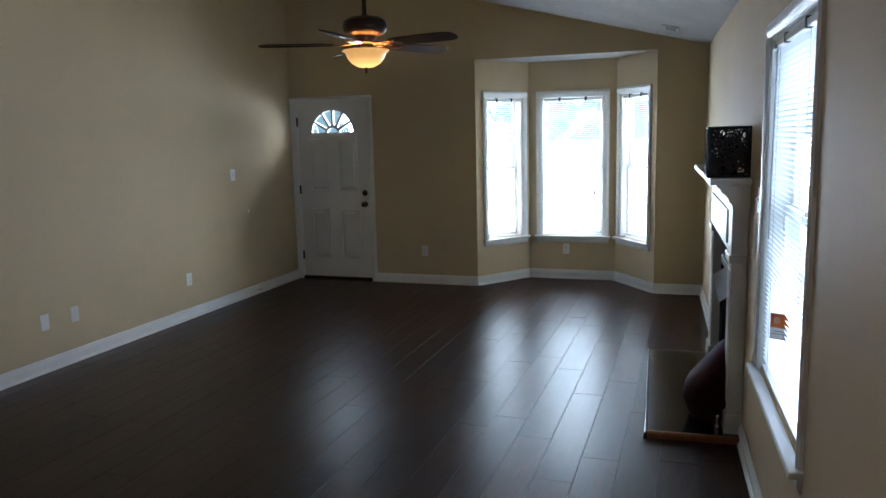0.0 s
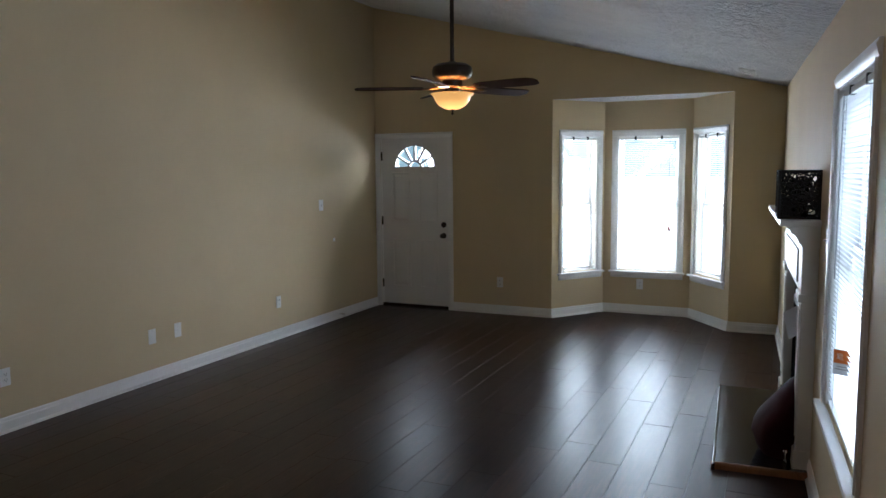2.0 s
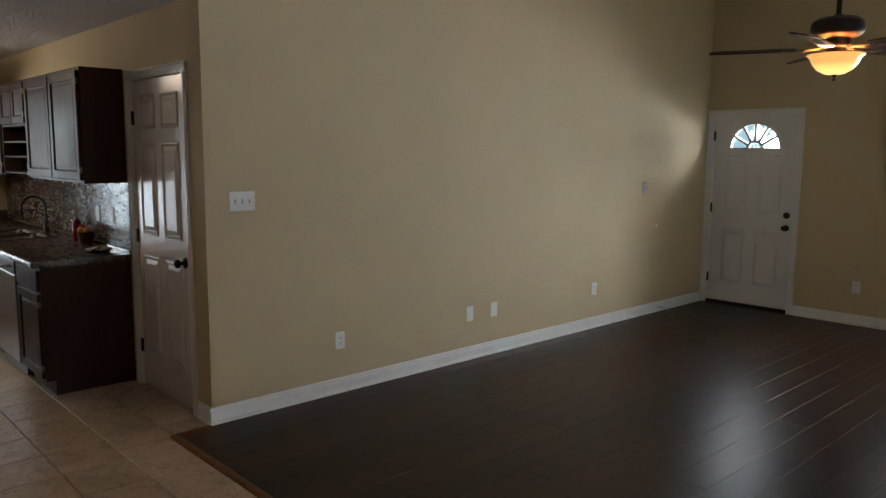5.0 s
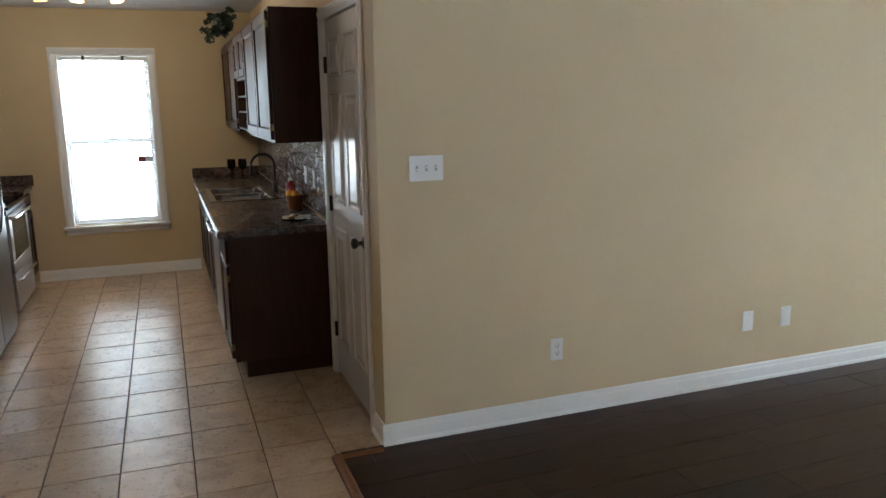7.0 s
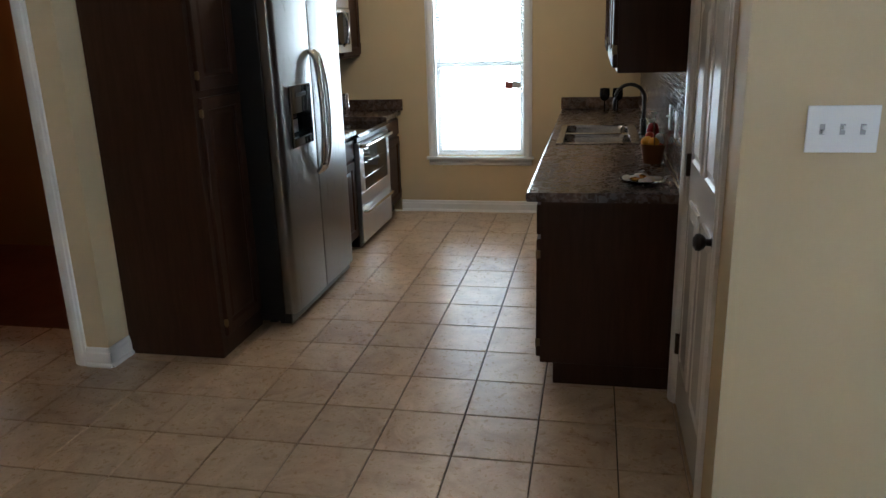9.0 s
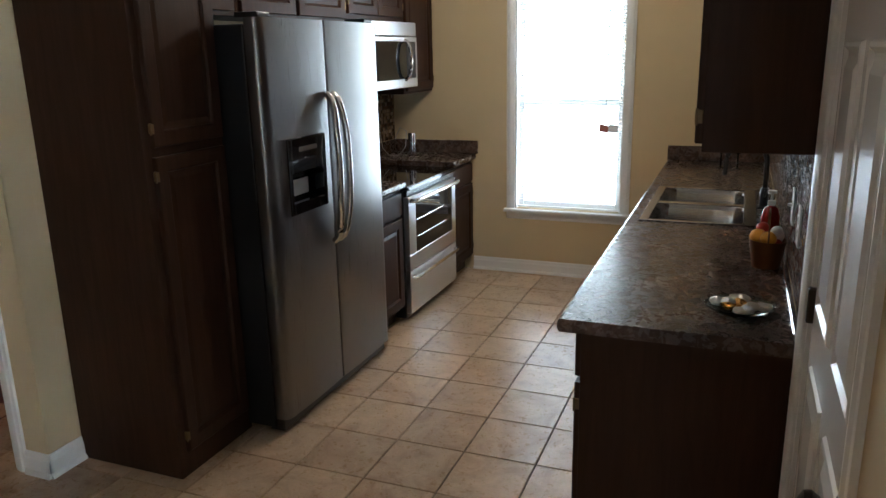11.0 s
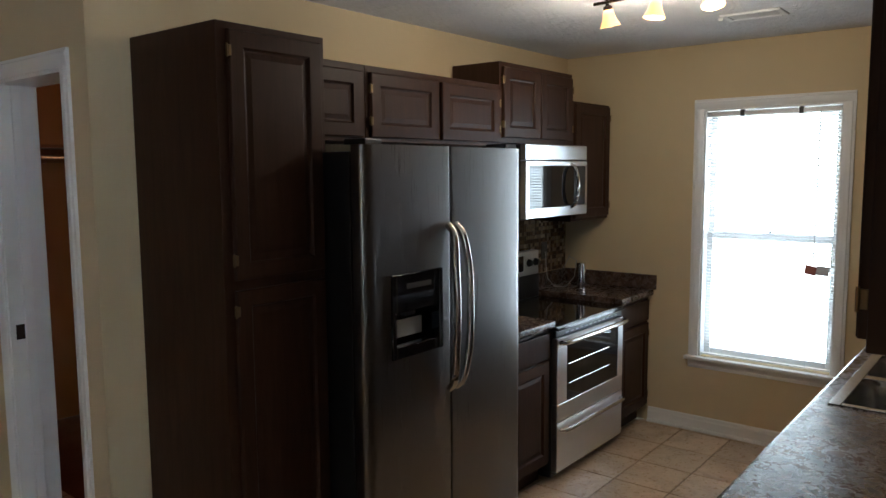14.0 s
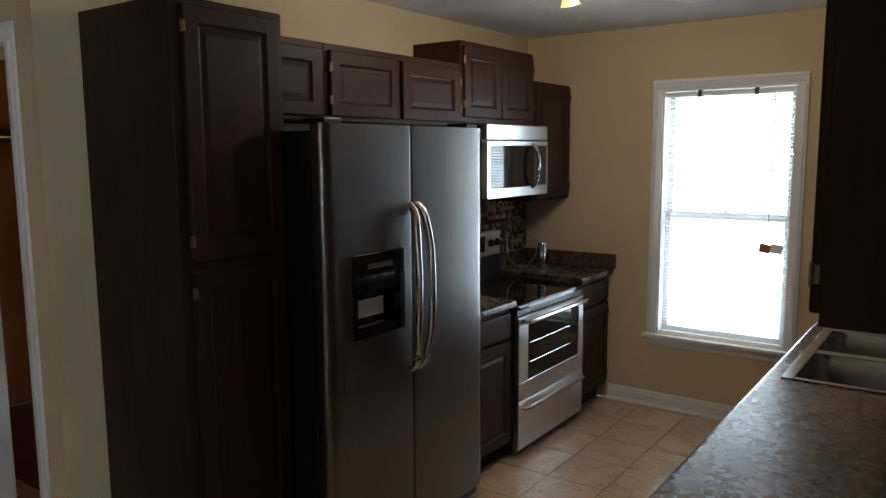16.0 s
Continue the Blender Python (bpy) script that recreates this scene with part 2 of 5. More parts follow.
        k.l.new(k.grey(sep.outputs[2], 1, 0, trees_to - 0.2, trees_to), band.inputs[1])
        mask = band.outputs[0]
    e = k.mix(mask, high, trees)
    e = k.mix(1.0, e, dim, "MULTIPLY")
    k.l.new(e, k.b.inputs["Emission Color"])
    k.b.inputs["Emission Strength"].default_value = strength
    return k.m


M_SLAT = slat_mat()
M_GLASS = glass_mat()
M_SHADE_FAN = glow_mat("fan_bowl_glass", (1.0, 0.5, 0.13), 0.36, 2.1, 0.12)
M_SHADE_CH = glow_mat("chandelier_glass", (1.0, 0.4, 0.1), 0.45, 5.0, 0.10)
M_SHADE_K = glow_mat("spot_glass", (1.0, 0.5, 0.16), 0.5, 4.0, 0.05)
M_OUT_N = outdoor_mat("outdoor_front", 24.5, (0.009, 0.0125, 0.0135), (0.93, 0.97, 1.0), 0.25, 0.8, 2.5)
M_OUT_E = outdoor_mat("outdoor_side", 5.5, (0.55, 0.66, 0.78), (0.86, 0.94, 1.0), 0.6)
M_OUT_W = outdoor_mat("outdoor_back", 5.6, (0.5, 0.5, 0.45), (0.93, 0.97, 1.0), 1.2, 0.8)


# ---- builders ----
def mesh_of(name, bm, mat, smooth=False):
    me = bpy.data.meshes.new(name)
    bm.normal_update()
    bm.to_mesh(me)
    bm.free()
    if mat:
        me.materials.append(mat)
    if smooth:
        me.polygons.foreach_set("use_smooth", [True] * len(me.polygons))
        me.set_sharp_from_angle(angle=radians(40))
    return me


def part(name, bm, mat, parent=None, label="", smooth=False, loc=None, rot=None):
    ob = new(name, mesh_of(name, bm, mat, smooth))
    if parent is not None:
        ob.parent = parent
    if loc is not None:
        ob.location = loc
    if rot is not None:
        ob.rotation_euler = [radians(a) for a in rot]
    if label:
        tagged(ob, label)
    return ob


def thing(name, m, label, category, group="", kind=""):
    ob = new(name)
    ob.empty_display_size = 0.1
    ob.matrix_world = m
    return tagged(ob, label, category, group, kind)


def box(x0, x1, y0, y1, z0, z1, bev=0.0, seg=1, bm=None):
    own = bmesh.new()
    vs = [own.verts.new((x, y, z)) for x in (x0, x1) for y in (y0, y1) for z in (z0, z1)]
    for f in ((0, 1, 3, 2), (4, 6, 7, 5), (0, 4, 5, 1), (2, 3, 7, 6), (0, 2, 6, 4), (1, 5, 7, 3)):
        own.faces.new([vs[i] for i in f])
    bmesh.ops.recalc_face_normals(own, faces=own.faces)
    if bev:
        bmesh.ops.bevel(own, geom=own.edges[:], offset=bev, segments=seg, affect="EDGES", profile=0.6)
    return join(bm, own)


def join(bm, own):
    if bm is None:
        return own
    me = bpy.data.meshes.new("tmp")
    own.to_mesh(me)
    own.free()
    bm.from_mesh(me)
    bpy.data.meshes.remove(me)
    return bm


def prism(outline, y0, y1, bm=None, axis="y"):
    """An outline in (x, z), pushed from y0 to y1; with axis x the outline is (y, z)."""
    own = bmesh.new()
    at = (lambda p, d: (p[0], d, p[1])) if axis == "y" else ((lambda p, d: (d, p[0], p[1])) if axis == "x" else (lambda p, d: (p[0], p[1], d)))
    a, b = [own.verts.new(at(p, y0)) for p in outline], [own.verts.new(at(p, y1)) for p in outline]
    own.faces.new(a)
    own.faces.new(b[::-1])
    for i in range(len(outline)):
        j = (i + 1) % len(outline)
        own.faces.new((a[j], a[i], b[i], b[j]))
    bmesh.ops.recalc_face_normals(own, faces=own.faces)
    return join(bm, own)


def lathe(profile, seg=24, bm=None, center=(0, 0, 0)):
    own = bmesh.new()
    rings = []
    for r, z in profile:
        rings.append([own.verts.new((center[0] + r * math.cos(2 * math.pi * i / seg), center[1] + r * math.sin(2 * math.pi * i / seg), center[2] + z)) for i in range(seg)] if r > 1e-6 else [own.verts.new((center[0], center[1], center[2] + z))])
    for a, b in zip(rings, rings[1:]):
        for i in range(seg):
            j = (i + 1) % seg
            f = [a[i % len(a)], a[j % len(a)], b[j % len(b)], b[i % len(b)]]
            f = list(dict.fromkeys(f))
            if len(f) > 2:
                own.faces.new(f)
    bmesh.ops.recalc_face_normals(own, faces=own.faces)
    return join(bm, own)


def tube(points, r, seg=8, bm=None, taper=None):
    own = bmesh.new()
    pts = [Vector(p) for p in points]
    rings, up = [], Vector((0.13, 0.21, 1)).normalized()
    for i, p in enumerate(pts):
        d = (pts[min(i + 1, len(pts) - 1)] - pts[max(i - 1, 0)]).normalized()
        a = d.cross(up).normalized()
        b = d.cross(a).normalized()
        rr = r if taper is None else r * (1 + (taper - 1) * i / (len(pts) - 1))
        rings.append([own.verts.new(p + (a * math.cos(2 * math.pi * k / seg) + b * math.sin(2 * math.pi * k / seg)) * rr) for k in range(seg)])
    for a, b in zip(rings, rings[1:]):
        for k in range(seg):
            own.faces.new((a[k], a[(k + 1) % seg], b[(k + 1) % seg], b[k]))
    own.faces.new(rings[0][::-1])
    own.faces.new(rings[-1])
    bmesh.ops.recalc_face_normals(own, faces=own.faces)
    return join(bm, own)


def arc(fn, n):
    return [fn(i / n) for i in range(n + 1)]


def wall(name, m, length, height, openings, mat, thick=0.12, base=0.0):
    """A wall from u = 0 to length, its face at y = 0 looking to +y; openings as (u0, u1, z0, z1)."""
    us = sorted({0, length, *[o[0] for o in openings], *[o[1] for o in openings]})
    zs = sorted({base, height, *[o[2] for o in openings], *[o[3] for o in openings]})
    solid = {}
    for i in range(len(us) - 1):
        for j in range(len(zs) - 1):
            u, z = (us[i] + us[i + 1]) / 2, (zs[j] + zs[j + 1]) / 2
            solid[i, j] = not any(o[0] < u < o[1] and o[2] < z < o[3] for o in openings)
    bm = bmesh.new()
    made = {}

    def v(i, j, back):
        if (i, j, back) not in made:
            made[i, j, back] = bm.verts.new((us[i], -thick if back else 0, zs[j]))
        return made[i, j, back]

    for (i, j), s in solid.items():
        if not s:
            continue
        bm.faces.new((v(i, j, 0), v(i, j + 1, 0), v(i + 1, j + 1, 0), v(i + 1, j, 0)))
        bm.faces.new((v(i, j, 1), v(i + 1, j, 1), v(i + 1, j + 1, 1), v(i, j + 1, 1)))
        for (di, dj), (a, b) in {(-1, 0): ((i, j), (i, j + 1)), (1, 0): ((i + 1, j), (i + 1, j + 1)), (0, -1): ((i, j), (i + 1, j)), (0, 1): ((i, j + 1), (i + 1, j + 1))}.items():
            if not solid.get((i + di, j + dj)):
                bm.faces.new((v(*a, 0), v(*b, 0), v(*b, 1), v(*a, 1)))
    bmesh.ops.recalc_face_normals(bm, faces=bm.faces)
    ob = part(name, bm, mat)
    ob.matrix_world = m
    return tagged(ob, kind="structure")


BASE_H, BASE_T = 0.10, 0.014


def baseboard(m, u0, u1):
    """A moulded skirting board along a wall's face, with a quarter round at its foot."""
    bm = prism([(0, 0), (BASE_T + 0.012, 0), (BASE_T + 0.011, 0.008), (BASE_T + 0.006, 0.016), (BASE_T, 0.02), (BASE_T, BASE_H - 0.03), (BASE_T - 0.004, BASE_H - 0.022), (BASE_T - 0.005, BASE_H - 0.008), (BASE_T - 0.009, BASE_H), (0, BASE_H)], u0, u1, axis="x")
    ob = part("baseboard", bm, M_TRIM)
    ob.matrix_world = m
    return tagged(ob, "white-painted moulded skirting board along a tan wall", kind="structure")


def face(x, y, deg):
    """The frame of a wall's face: origin on its foot, x along it, y into the room."""
    return pose(x, y, 0, 0, 0, deg)


def casing_piece(w, length):
    """A moulded casing board, w wide along x and length up z, standing 0.018 proud."""
    return prism([(0, 0), (w, 0), (w, 0.012), (w - 0.012, 0.014), (w - 0.018, 0.019), (w * 0.4, 0.017), (0.012, 0.013), (0.004, 0.011), (0, 0.008)], 0, length, axis="z")


def casing(parent, u0, u1, z0, z1, w=0.062, sill=False):
    """White boards round an opening from u0 to u1, outer edges; the thicker edge outwards."""
    part("casing_side", casing_piece(w, z1 - z0 - w), M_TRIM, parent, loc=(u1 - w, 0, z0))
    bm = casing_piece(w, z1 - z0 - w)
    bmesh.ops.scale(bm, vec=(-1, 1, 1), verts=bm.verts)
    bmesh.ops.reverse_faces(bm, faces=bm.faces)
    part("casing_side", bm, M_TRIM, parent, loc=(u0 + w, 0, z0))
    part("casing_head", prism([(0, z1 - w), (0.008, z1 - w), (0.013, z1 - w + 0.012), (0.017, z1 - w * 0.6), (0.0205, z1 - 0.018), (0.014, z1 - 0.012), (0.012, z1), (0, z1)], u0, u1, axis="x"), M_TRIM, parent)


WALL_T = 0.14


def window(name, m, u0, u1, z0, z1, label):
    """A double-hung window; u0, u1, z0, z1 are the outer edges of its trim."""
    w = 0.06
    win = thing(name, m, label, "window", kind="structure")
    a, b, bot, top = u0 + w, u1 - w, z0 + 0.09, z1 - w
    casing(win, u0, u1, z0 + 0.075, z1, w)
    part("window_sill", box(u0 - 0.02, u1 + 0.02, -0.06, 0.045, z0 + 0.055, z0 + 0.078, 0.006, 2), M_TRIM, win)
    part("apron", prism([(0, z0 + 0.055), (0.016, z0 + 0.055), (0.016, z0 + 0.02), (0.01, z0 + 0.008), (0.008, z0), (0, z0)], u0, u1, axis="x"), M_TRIM, win)
    bm = box(a, a + 0.012, -WALL_T, 0.0, bot - 0.012, top)
    box(b - 0.012, b, -WALL_T, 0.0, bot - 0.012, top, bm=bm)
    box(a + 0.012, b - 0.012, -WALL_T, 0.0, top - 0.012, top, bm=bm)
    box(a + 0.012, b - 0.012, -WALL_T, -0.06, bot - 0.03, bot - 0.008, bm=bm)
    part("window_frame", bm, M_TRIM, win)
    mid = (bot + top) / 2 - 0.01
    for nm, y, lo, hi in (("upper_sash", -0.115, mid - 0.02, top - 0.012), ("lower_sash", -0.085, bot - 0.008, mid + 0.02)):
        bm = box(a + 0.012, a + 0.05, y - 0.014, y + 0.014, lo, hi, 0.003)
        box(b - 0.05, b - 0.012, y - 0.014, y + 0.014, lo, hi, 0.003, bm=bm)
        box(a + 0.05, b - 0.05, y - 0.013, y + 0.013, hi - 0.038, hi, 0.003, bm=bm)
        box(a + 0.05, b - 0.05, y - 0.013, y + 0.013, lo, lo + 0.045, 0.003, bm=bm)
        s = part(nm, bm, M_TRIM, win)
        p = part("pane", box(a + 0.05, b - 0.05, y - 0.002, y + 0.002, lo + 0.04, hi - 0.033), M_GLASS, s)
        p.visible_shadow = False
    bm = box((a + b) / 2 - 0.03, (a + b) / 2 + 0.03, -0.092, -0.062, mid + 0.02, mid + 0.03, 0.004)
    lathe([(0, 0), (0.011, 0), (0.009, 0.012), (0, 0.014)], 10, bm, ((a + b) / 2, -0.077, mid + 0.03))
    part("sash_lock", bm, M_CHROME, win)
    return a + 0.012, b - 0.012, bot, top - 0.012


def blind(m, a, b, bot, top, tilt, label, wand=0.15, pitch=0.0205):
    """A horizontal mini blind that hangs inside a window's reveal."""
    bl = thing("window_blind", m @ Matrix.Translation(((a + b) / 2, -0.02, bot)), label, "window blind", "blinds in the windows")
    w, h = (b - a) - 0.005, top - bot
    part("headrail", box(-w / 2, w / 2, -0.013, 0.013, h - 0.036, h - 0.008, 0.003), M_PLASTIC, bl)
    for s in (-1, 1):
        part("bracket", box(s * w * 0.22 - 0.012, s * w * 0.22 + 0.012, -0.015, 0.016, h - 0.04, h, 0.002), M_PLASTIC_D, bl)
    n = int((h - 0.075) / pitch)
    base = None
    for i in range(n):
        z = h - 0.055 - i * pitch
        if base is None:
            bm = bmesh.new()
            prof = [(-0.0125, -0.0005), (-0.006, 0.0011), (0.0, 0.0017), (0.006, 0.0011), (0.0125, -0.0005)]
            vs = [[bm.verts.new((x, y, zz)) for y, zz in prof] for x in (-w / 2 + 0.002, w / 2 - 0.002)]
            for k in range(4):
                bm.faces.new((vs[0][k], vs[1][k], vs[1][k + 1], vs[0][k + 1]))
            base = part("slat", bm, M_SLAT, bl, loc=(0, 0, z), rot=(tilt, 0, 0))
        else:
            o = base.copy()
            scene.collection.objects.link(o)
            o.location = (0, 0, z)
            o.rotation_euler = (radians(tilt + random.uniform(-2, 2)), 0, radians(random.uniform(-0.05, 0.05)))
    part("bottom_rail", box(-w / 2, w / 2, -0.012, 0.012, 0.002, 0.012, 0.002), M_PLASTIC, bl)
    for s in (-0.32, 0.32):
        part("ladder_cord", tube([(s * w, 0.0135, 0.01), (s * w, 0.0135, h - 0.03)], 0.0008, 4), M_CORD, bl)
    part("tilt_wand", tube([(w / 2 - wand * w, 0.02, h - 0.03), (w / 2 - wand * w + 0.004, 0.024, h * 0.42)], 0.0032, 6), M_CORD, bl)
    return bl


def raised_panel(parent, x0, x1, z0, z1, y, mat):
    """A moulded field of a panel door: a sunk groove round a raised middle."""
    bm = bmesh.new()
    rings = []
    for ins, h in ((0, 0.0), (0.004, 0.007), (0.012, 0.009), (0.022, 0.001), (0.03, 0.001), (0.055, 0.01)):
        rings.append([bm.verts.new((x, y + h, z)) for x, z in ((x0 + ins, z0 + ins), (x1 - ins, z0 + ins), (x1 - ins, z1 - ins), (x0 + ins, z1 - ins))])
    for p, q in zip(rings, rings[1:]):
        for i in range(4):
            j = (i + 1) % 4
            bm.faces.new((p[j], p[i], q[i], q[j]))
    bm.faces.new(rings[-1][::-1])
    bmesh.ops.recalc_face_normals(bm, faces=bm.faces)
    if bm.faces[:][-1].normal.y < 0:
        bmesh.ops.reverse_faces(bm, faces=bm.faces)
    return part("panel", bm, mat, parent)


def knob(parent, x, y, z, name="door_knob", rose=0.032):
    """A round knob on a rose, its axis along +y."""
    bm = lathe([(0, 0), (rose, 0), (rose, 0.006), (rose * 0.7, 0.011), (0.012, 0.014), (0.011, 0.03), (0.02, 0.036), (0.028, 0.048), (0.026, 0.06), (0.014, 0.068), (0, 0.069)], 20)
    return part(name, bm, M_BRONZE, parent, smooth=True, loc=(x, y, z), rot=(-90, 0, 0))


def outlet(m, u, z, label, kind="outlet", w=0.072, h=0.116, mat=None):
    """A wall plate; the fittings on it by kind."""
    o = thing("wall_plate" if kind != "switch" else "switch_plate", m @ Matrix.Translation((u, 0, z - h / 2)), label, "wall plate" if kind != "switch" else "light switch")
    part("plate", box(-w / 2, w / 2, 0, 0.006, 0, h, 0.0025, 2), mat or M_PLASTIC, o)
    if kind == "outlet":
        for s in (-1, 1):
            c = h / 2 + s * 0.0195
            rec = part("receptacle", box(-0.017, 0.017, 0.004, 0.009, c - 0.014, c + 0.014, 0.004, 2), mat or M_PLASTIC, o)
            bm = box(-0.009, -0.0065, 0.0088, 0.0096, c - 0.002, c + 0.008)
            box(0.006, 0.0085, 0.0088, 0.0096, c - 0.002, c + 0.007, bm=bm)
            box(-0.003, 0.003, 0.0088, 0.0096, c - 0.01, c - 0.005, bm=bm)
            part("slots", bm, M_PLASTIC_D, rec)
    elif kind == "switch":
        n = max(1, round((w - 0.03) / 0.045))
        for i in range(n):
            x = (i - (n - 1) / 2) * 0.046
            part("toggle_recess", box(x - 0.006, x + 0.006, 0.0055, 0.0072, h / 2 - 0.013, h / 2 + 0.013), M_CORD, o)
            part("toggle", box(x - 0.004, x + 0.004, 0.006, 0.02, h / 2 + 0.0 - (0.010 if i == 2 else 0), h / 2 + 0.010 - (0.010 if i == 2 else 0), 0.0015), M_PLASTIC, o)
    else:
        part("screw", lathe([(0, 0.0), (0.003, 0.0), (0.003, 0.0012), (0, 0.0016)], 8), M_CORD, o, loc=(0, 0.006, h - 0.012), rot=(-90, 0, 0))
        part("jack", box(-0.008, 0.008, 0.005, 0.008, h / 2 - 0.008, h / 2 + 0.008, 0.002), M_PLASTIC, o)
    return o


# ---- plan ----
XL, YF, XK, YN, YS = -3.55, 8.667, -8.01, 2.89, 0.18
XH, RWK = -4.60, 0.048
CEIL, SLOPE, RISE = 2.47, 0.2555, 0.42
APEX_Y, APEX_Z = 5.07, 3.555
BAY0, BAY1, BAYA, BAYB, BAYY, BAYH = -1.353, 0.482, -0.912, 0.055, 9.262, 2.388
YD = -2.4

RW = pose(0.944 + (YF - YD) * RWK, YD, 0, 0, 0, 90 + math.degrees(math.atan(RWK)))
FW = face(1.20, YF, 180)
LW = face(XL, YF, -90)
KN = face(XL, YN, 180)
KW = face(XK, YN, -90)
KS = face(XK, YS, 0)
HW = face(XH, YS, -90)
SW = face(XH, YD, 0)


def fu(x):
    return 1.20 - x


def ru(y):
    return (y - YD) / math.cos(math.atan(RWK))


# walls
wall("wall_far", FW, 1.20 + 3.67, 3.75, [(fu(-2.59), fu(-3.485), -0.01, 2.045), (fu(BAY1), fu(BAY0), -0.01, BAYH)], M_WALL, WALL_T)
wall("wall_left", LW, YF - YN, 3.75, [], M_WALL)
wall("wall_header", face(XL, YN, -90), YN - 2.3, 3.2, [], M_WALL, 0.12, CEIL + 0.001)
wall("wall_kitchen_north", KN @ Matrix.Translation((0.0005, 0, 0)), XL - XK + 0.14, CEIL + 0.02, [(XL + 3.79, XL + 4.605, -0.01, 2.075)], M_WALL)
wall("wall_kitchen_west", KW, YN - YS, CEIL + 0.02, [(YN - 1.942, YN - 1.157, 0.50, 2.07)], M_WALL, WALL_T)
wall("wall_kitchen_south", KS, XH - 0.12 - XK, CEIL + 0.02, [], M_WALL)
wall("wall_spur", face(XH - 0.12, YS, 0), 0.119, CEIL + 0.02, [], M_WALL, 0.02)
wall("wall_hall", face(XH, YS - 0.0005, -90), YS - YD, CEIL + 0.02, [(0.19, 0.82, -0.01, 2.09)], M_WALL, 0.17)
wall("wall_south", SW, 6.2, CEIL + 0.02, [], M_WALL)
FIRE = (ru(5.33), ru(6.25), 0.06, 0.82)
SWIN = (ru(3.42), ru(4.53), 0.495, 2.05)
wall("wall_right", RW, ru(YF), 3.2, [(SWIN[0] + 0.06, SWIN[1] - 0.06, SWIN[2] + 0.08, SWIN[3] - 0.06), FIRE], M_WALL, WALL_T)
bl_len = math.hypot(BAYA - BAY0, BAYY - YF)
bang = math.degrees(math.atan2(BAYY - YF, BAYA - BAY0))
BL = pose(BAYA, BAYY, 0, 0, 0, bang + 180)
BC = face(BAYB, BAYY, 180)
BR = pose(BAY1, YF, 0, 0, 0, 180 - bang)
B_W1 = (0.035, bl_len - 0.095)
B_W2 = (BAYB + 0.033, BAYB + 0.826)
B_W3 = (0.085, bl_len - 0.028)
for nm, m, ln, (a, b) in (("wall_bay_left", BL, bl_len, B_W1), ("wall_bay_centre", BC, BAYB - BAYA, B_W2), ("wall_bay_right", BR, bl_len, B_W3)):
    wall(nm, m, ln, BAYH + 0.02, [(a + 0.06, b - 0.06, 0.49, 2.01)], M_WALL, WALL_T)

# room behind the hall door
wall("wall_back_room_west", face(-6.6, 0.055, -90), 2.455, CEIL + 0.02, [], M_ROOMW)
wall("wall_back_room_north", face(XH - 0.18, 0.055, 180), 1.82, CEIL + 0.02, [], M_ROOMW, 0.1)
wall("wall_back_room_south", face(-6.6, -2.4, 0), 1.8, CEIL + 0.02, [], M_ROOMW)

# unseen shell behind the shut pantry door, added to stop light leaking under it
wall("pantry_light_block_back", face(XL - 0.12, YN + 0.8, 180), 1.1, CEIL, [], M_ROOMW)
wall("pantry_light_block_side", face(-4.72, YN + 0.8, -90), 0.68, CEIL, [], M_ROOMW)

# ceilings
bm = box(XK - 0.15, XL, YS - 0.12, YN + 0.12, CEIL, CEIL + 0.1)
# lid of the unseen light block behind the pantry door
box(-4.85, XL - 0.12, YN + 0.1205, YN + 0.95, CEIL - 0.002, CEIL + 0.1, bm=bm)
tagged(part("ceiling_kitchen", bm, M_CEIL_K), kind="structure")
bm = box(XL + 0.0005, 1.6, YD - 0.2, 2.485, CEIL, CEIL + 0.1)
box(-6.75, XL, YD - 0.2, YS - 0.1205, CEIL, CEIL + 0.1, bm=bm)
tagged(part("ceiling_dining", bm, M_CEIL), kind="structure")


def slab(name, pts, up=0.1):
    own = bmesh.new()
    lo, hi = [own.verts.new(p) for p in pts], [own.verts.new((p[0], p[1], p[2] + up)) for p in pts]
    own.faces.new(lo)
    own.faces.new(hi[::-1])
    for i in range(len(pts)):
        j = (i + 1) % len(pts)
        own.faces.new((lo[j], lo[i], hi[i], hi[j]))
    bmesh.ops.recalc_face_normals(own, faces=own.faces)
    return tagged(part(name, own, M_CEIL), kind="structure")


def zn(x):
    return APEX_Z - SLOPE * (x - XL)


XR = 1.32
hip_y = APEX_Y - SLOPE * (XR - XL) / RISE
slab("ceiling_north_slope", [(XL - 0.0, APEX_Y, APEX_Z), (XR, hip_y, zn(XR)), (XR, YF + 0.1, zn(XR)), (XL, YF + 0.1, APEX_Z)])
slab("ceiling_south_slope", [(XL, 2.485, APEX_Z - RISE * (APEX_Y - 2.485)), (XR, 2.485, APEX_Z - RISE * (APEX_Y - 2.485)), (XR, hip_y, zn(XR)), (XL, APEX_Y, APEX_Z)])
bm = prism([(BAY0 - 0.1, YF + 0.1395), (BAYA - 0.1, BAYY + 0.1), (BAYB + 0.1, BAYY + 0.1), (BAY1 + 0.1, YF + 0.1395)], BAYH, BAYH + 0.06, axis="z")
prism([(BAY0, YF + 0.001), (BAY0, YF + 0.139), (BAY1, YF + 0.139), (BAY1, YF + 0.001)], BAYH - 0.001, BAYH + 0.02, bm, axis="z")
tagged(part("ceiling_bay", bm, M_CEIL), kind="structure")

# skirting
baseboard(FW, fu(0.944), fu(BAY1))
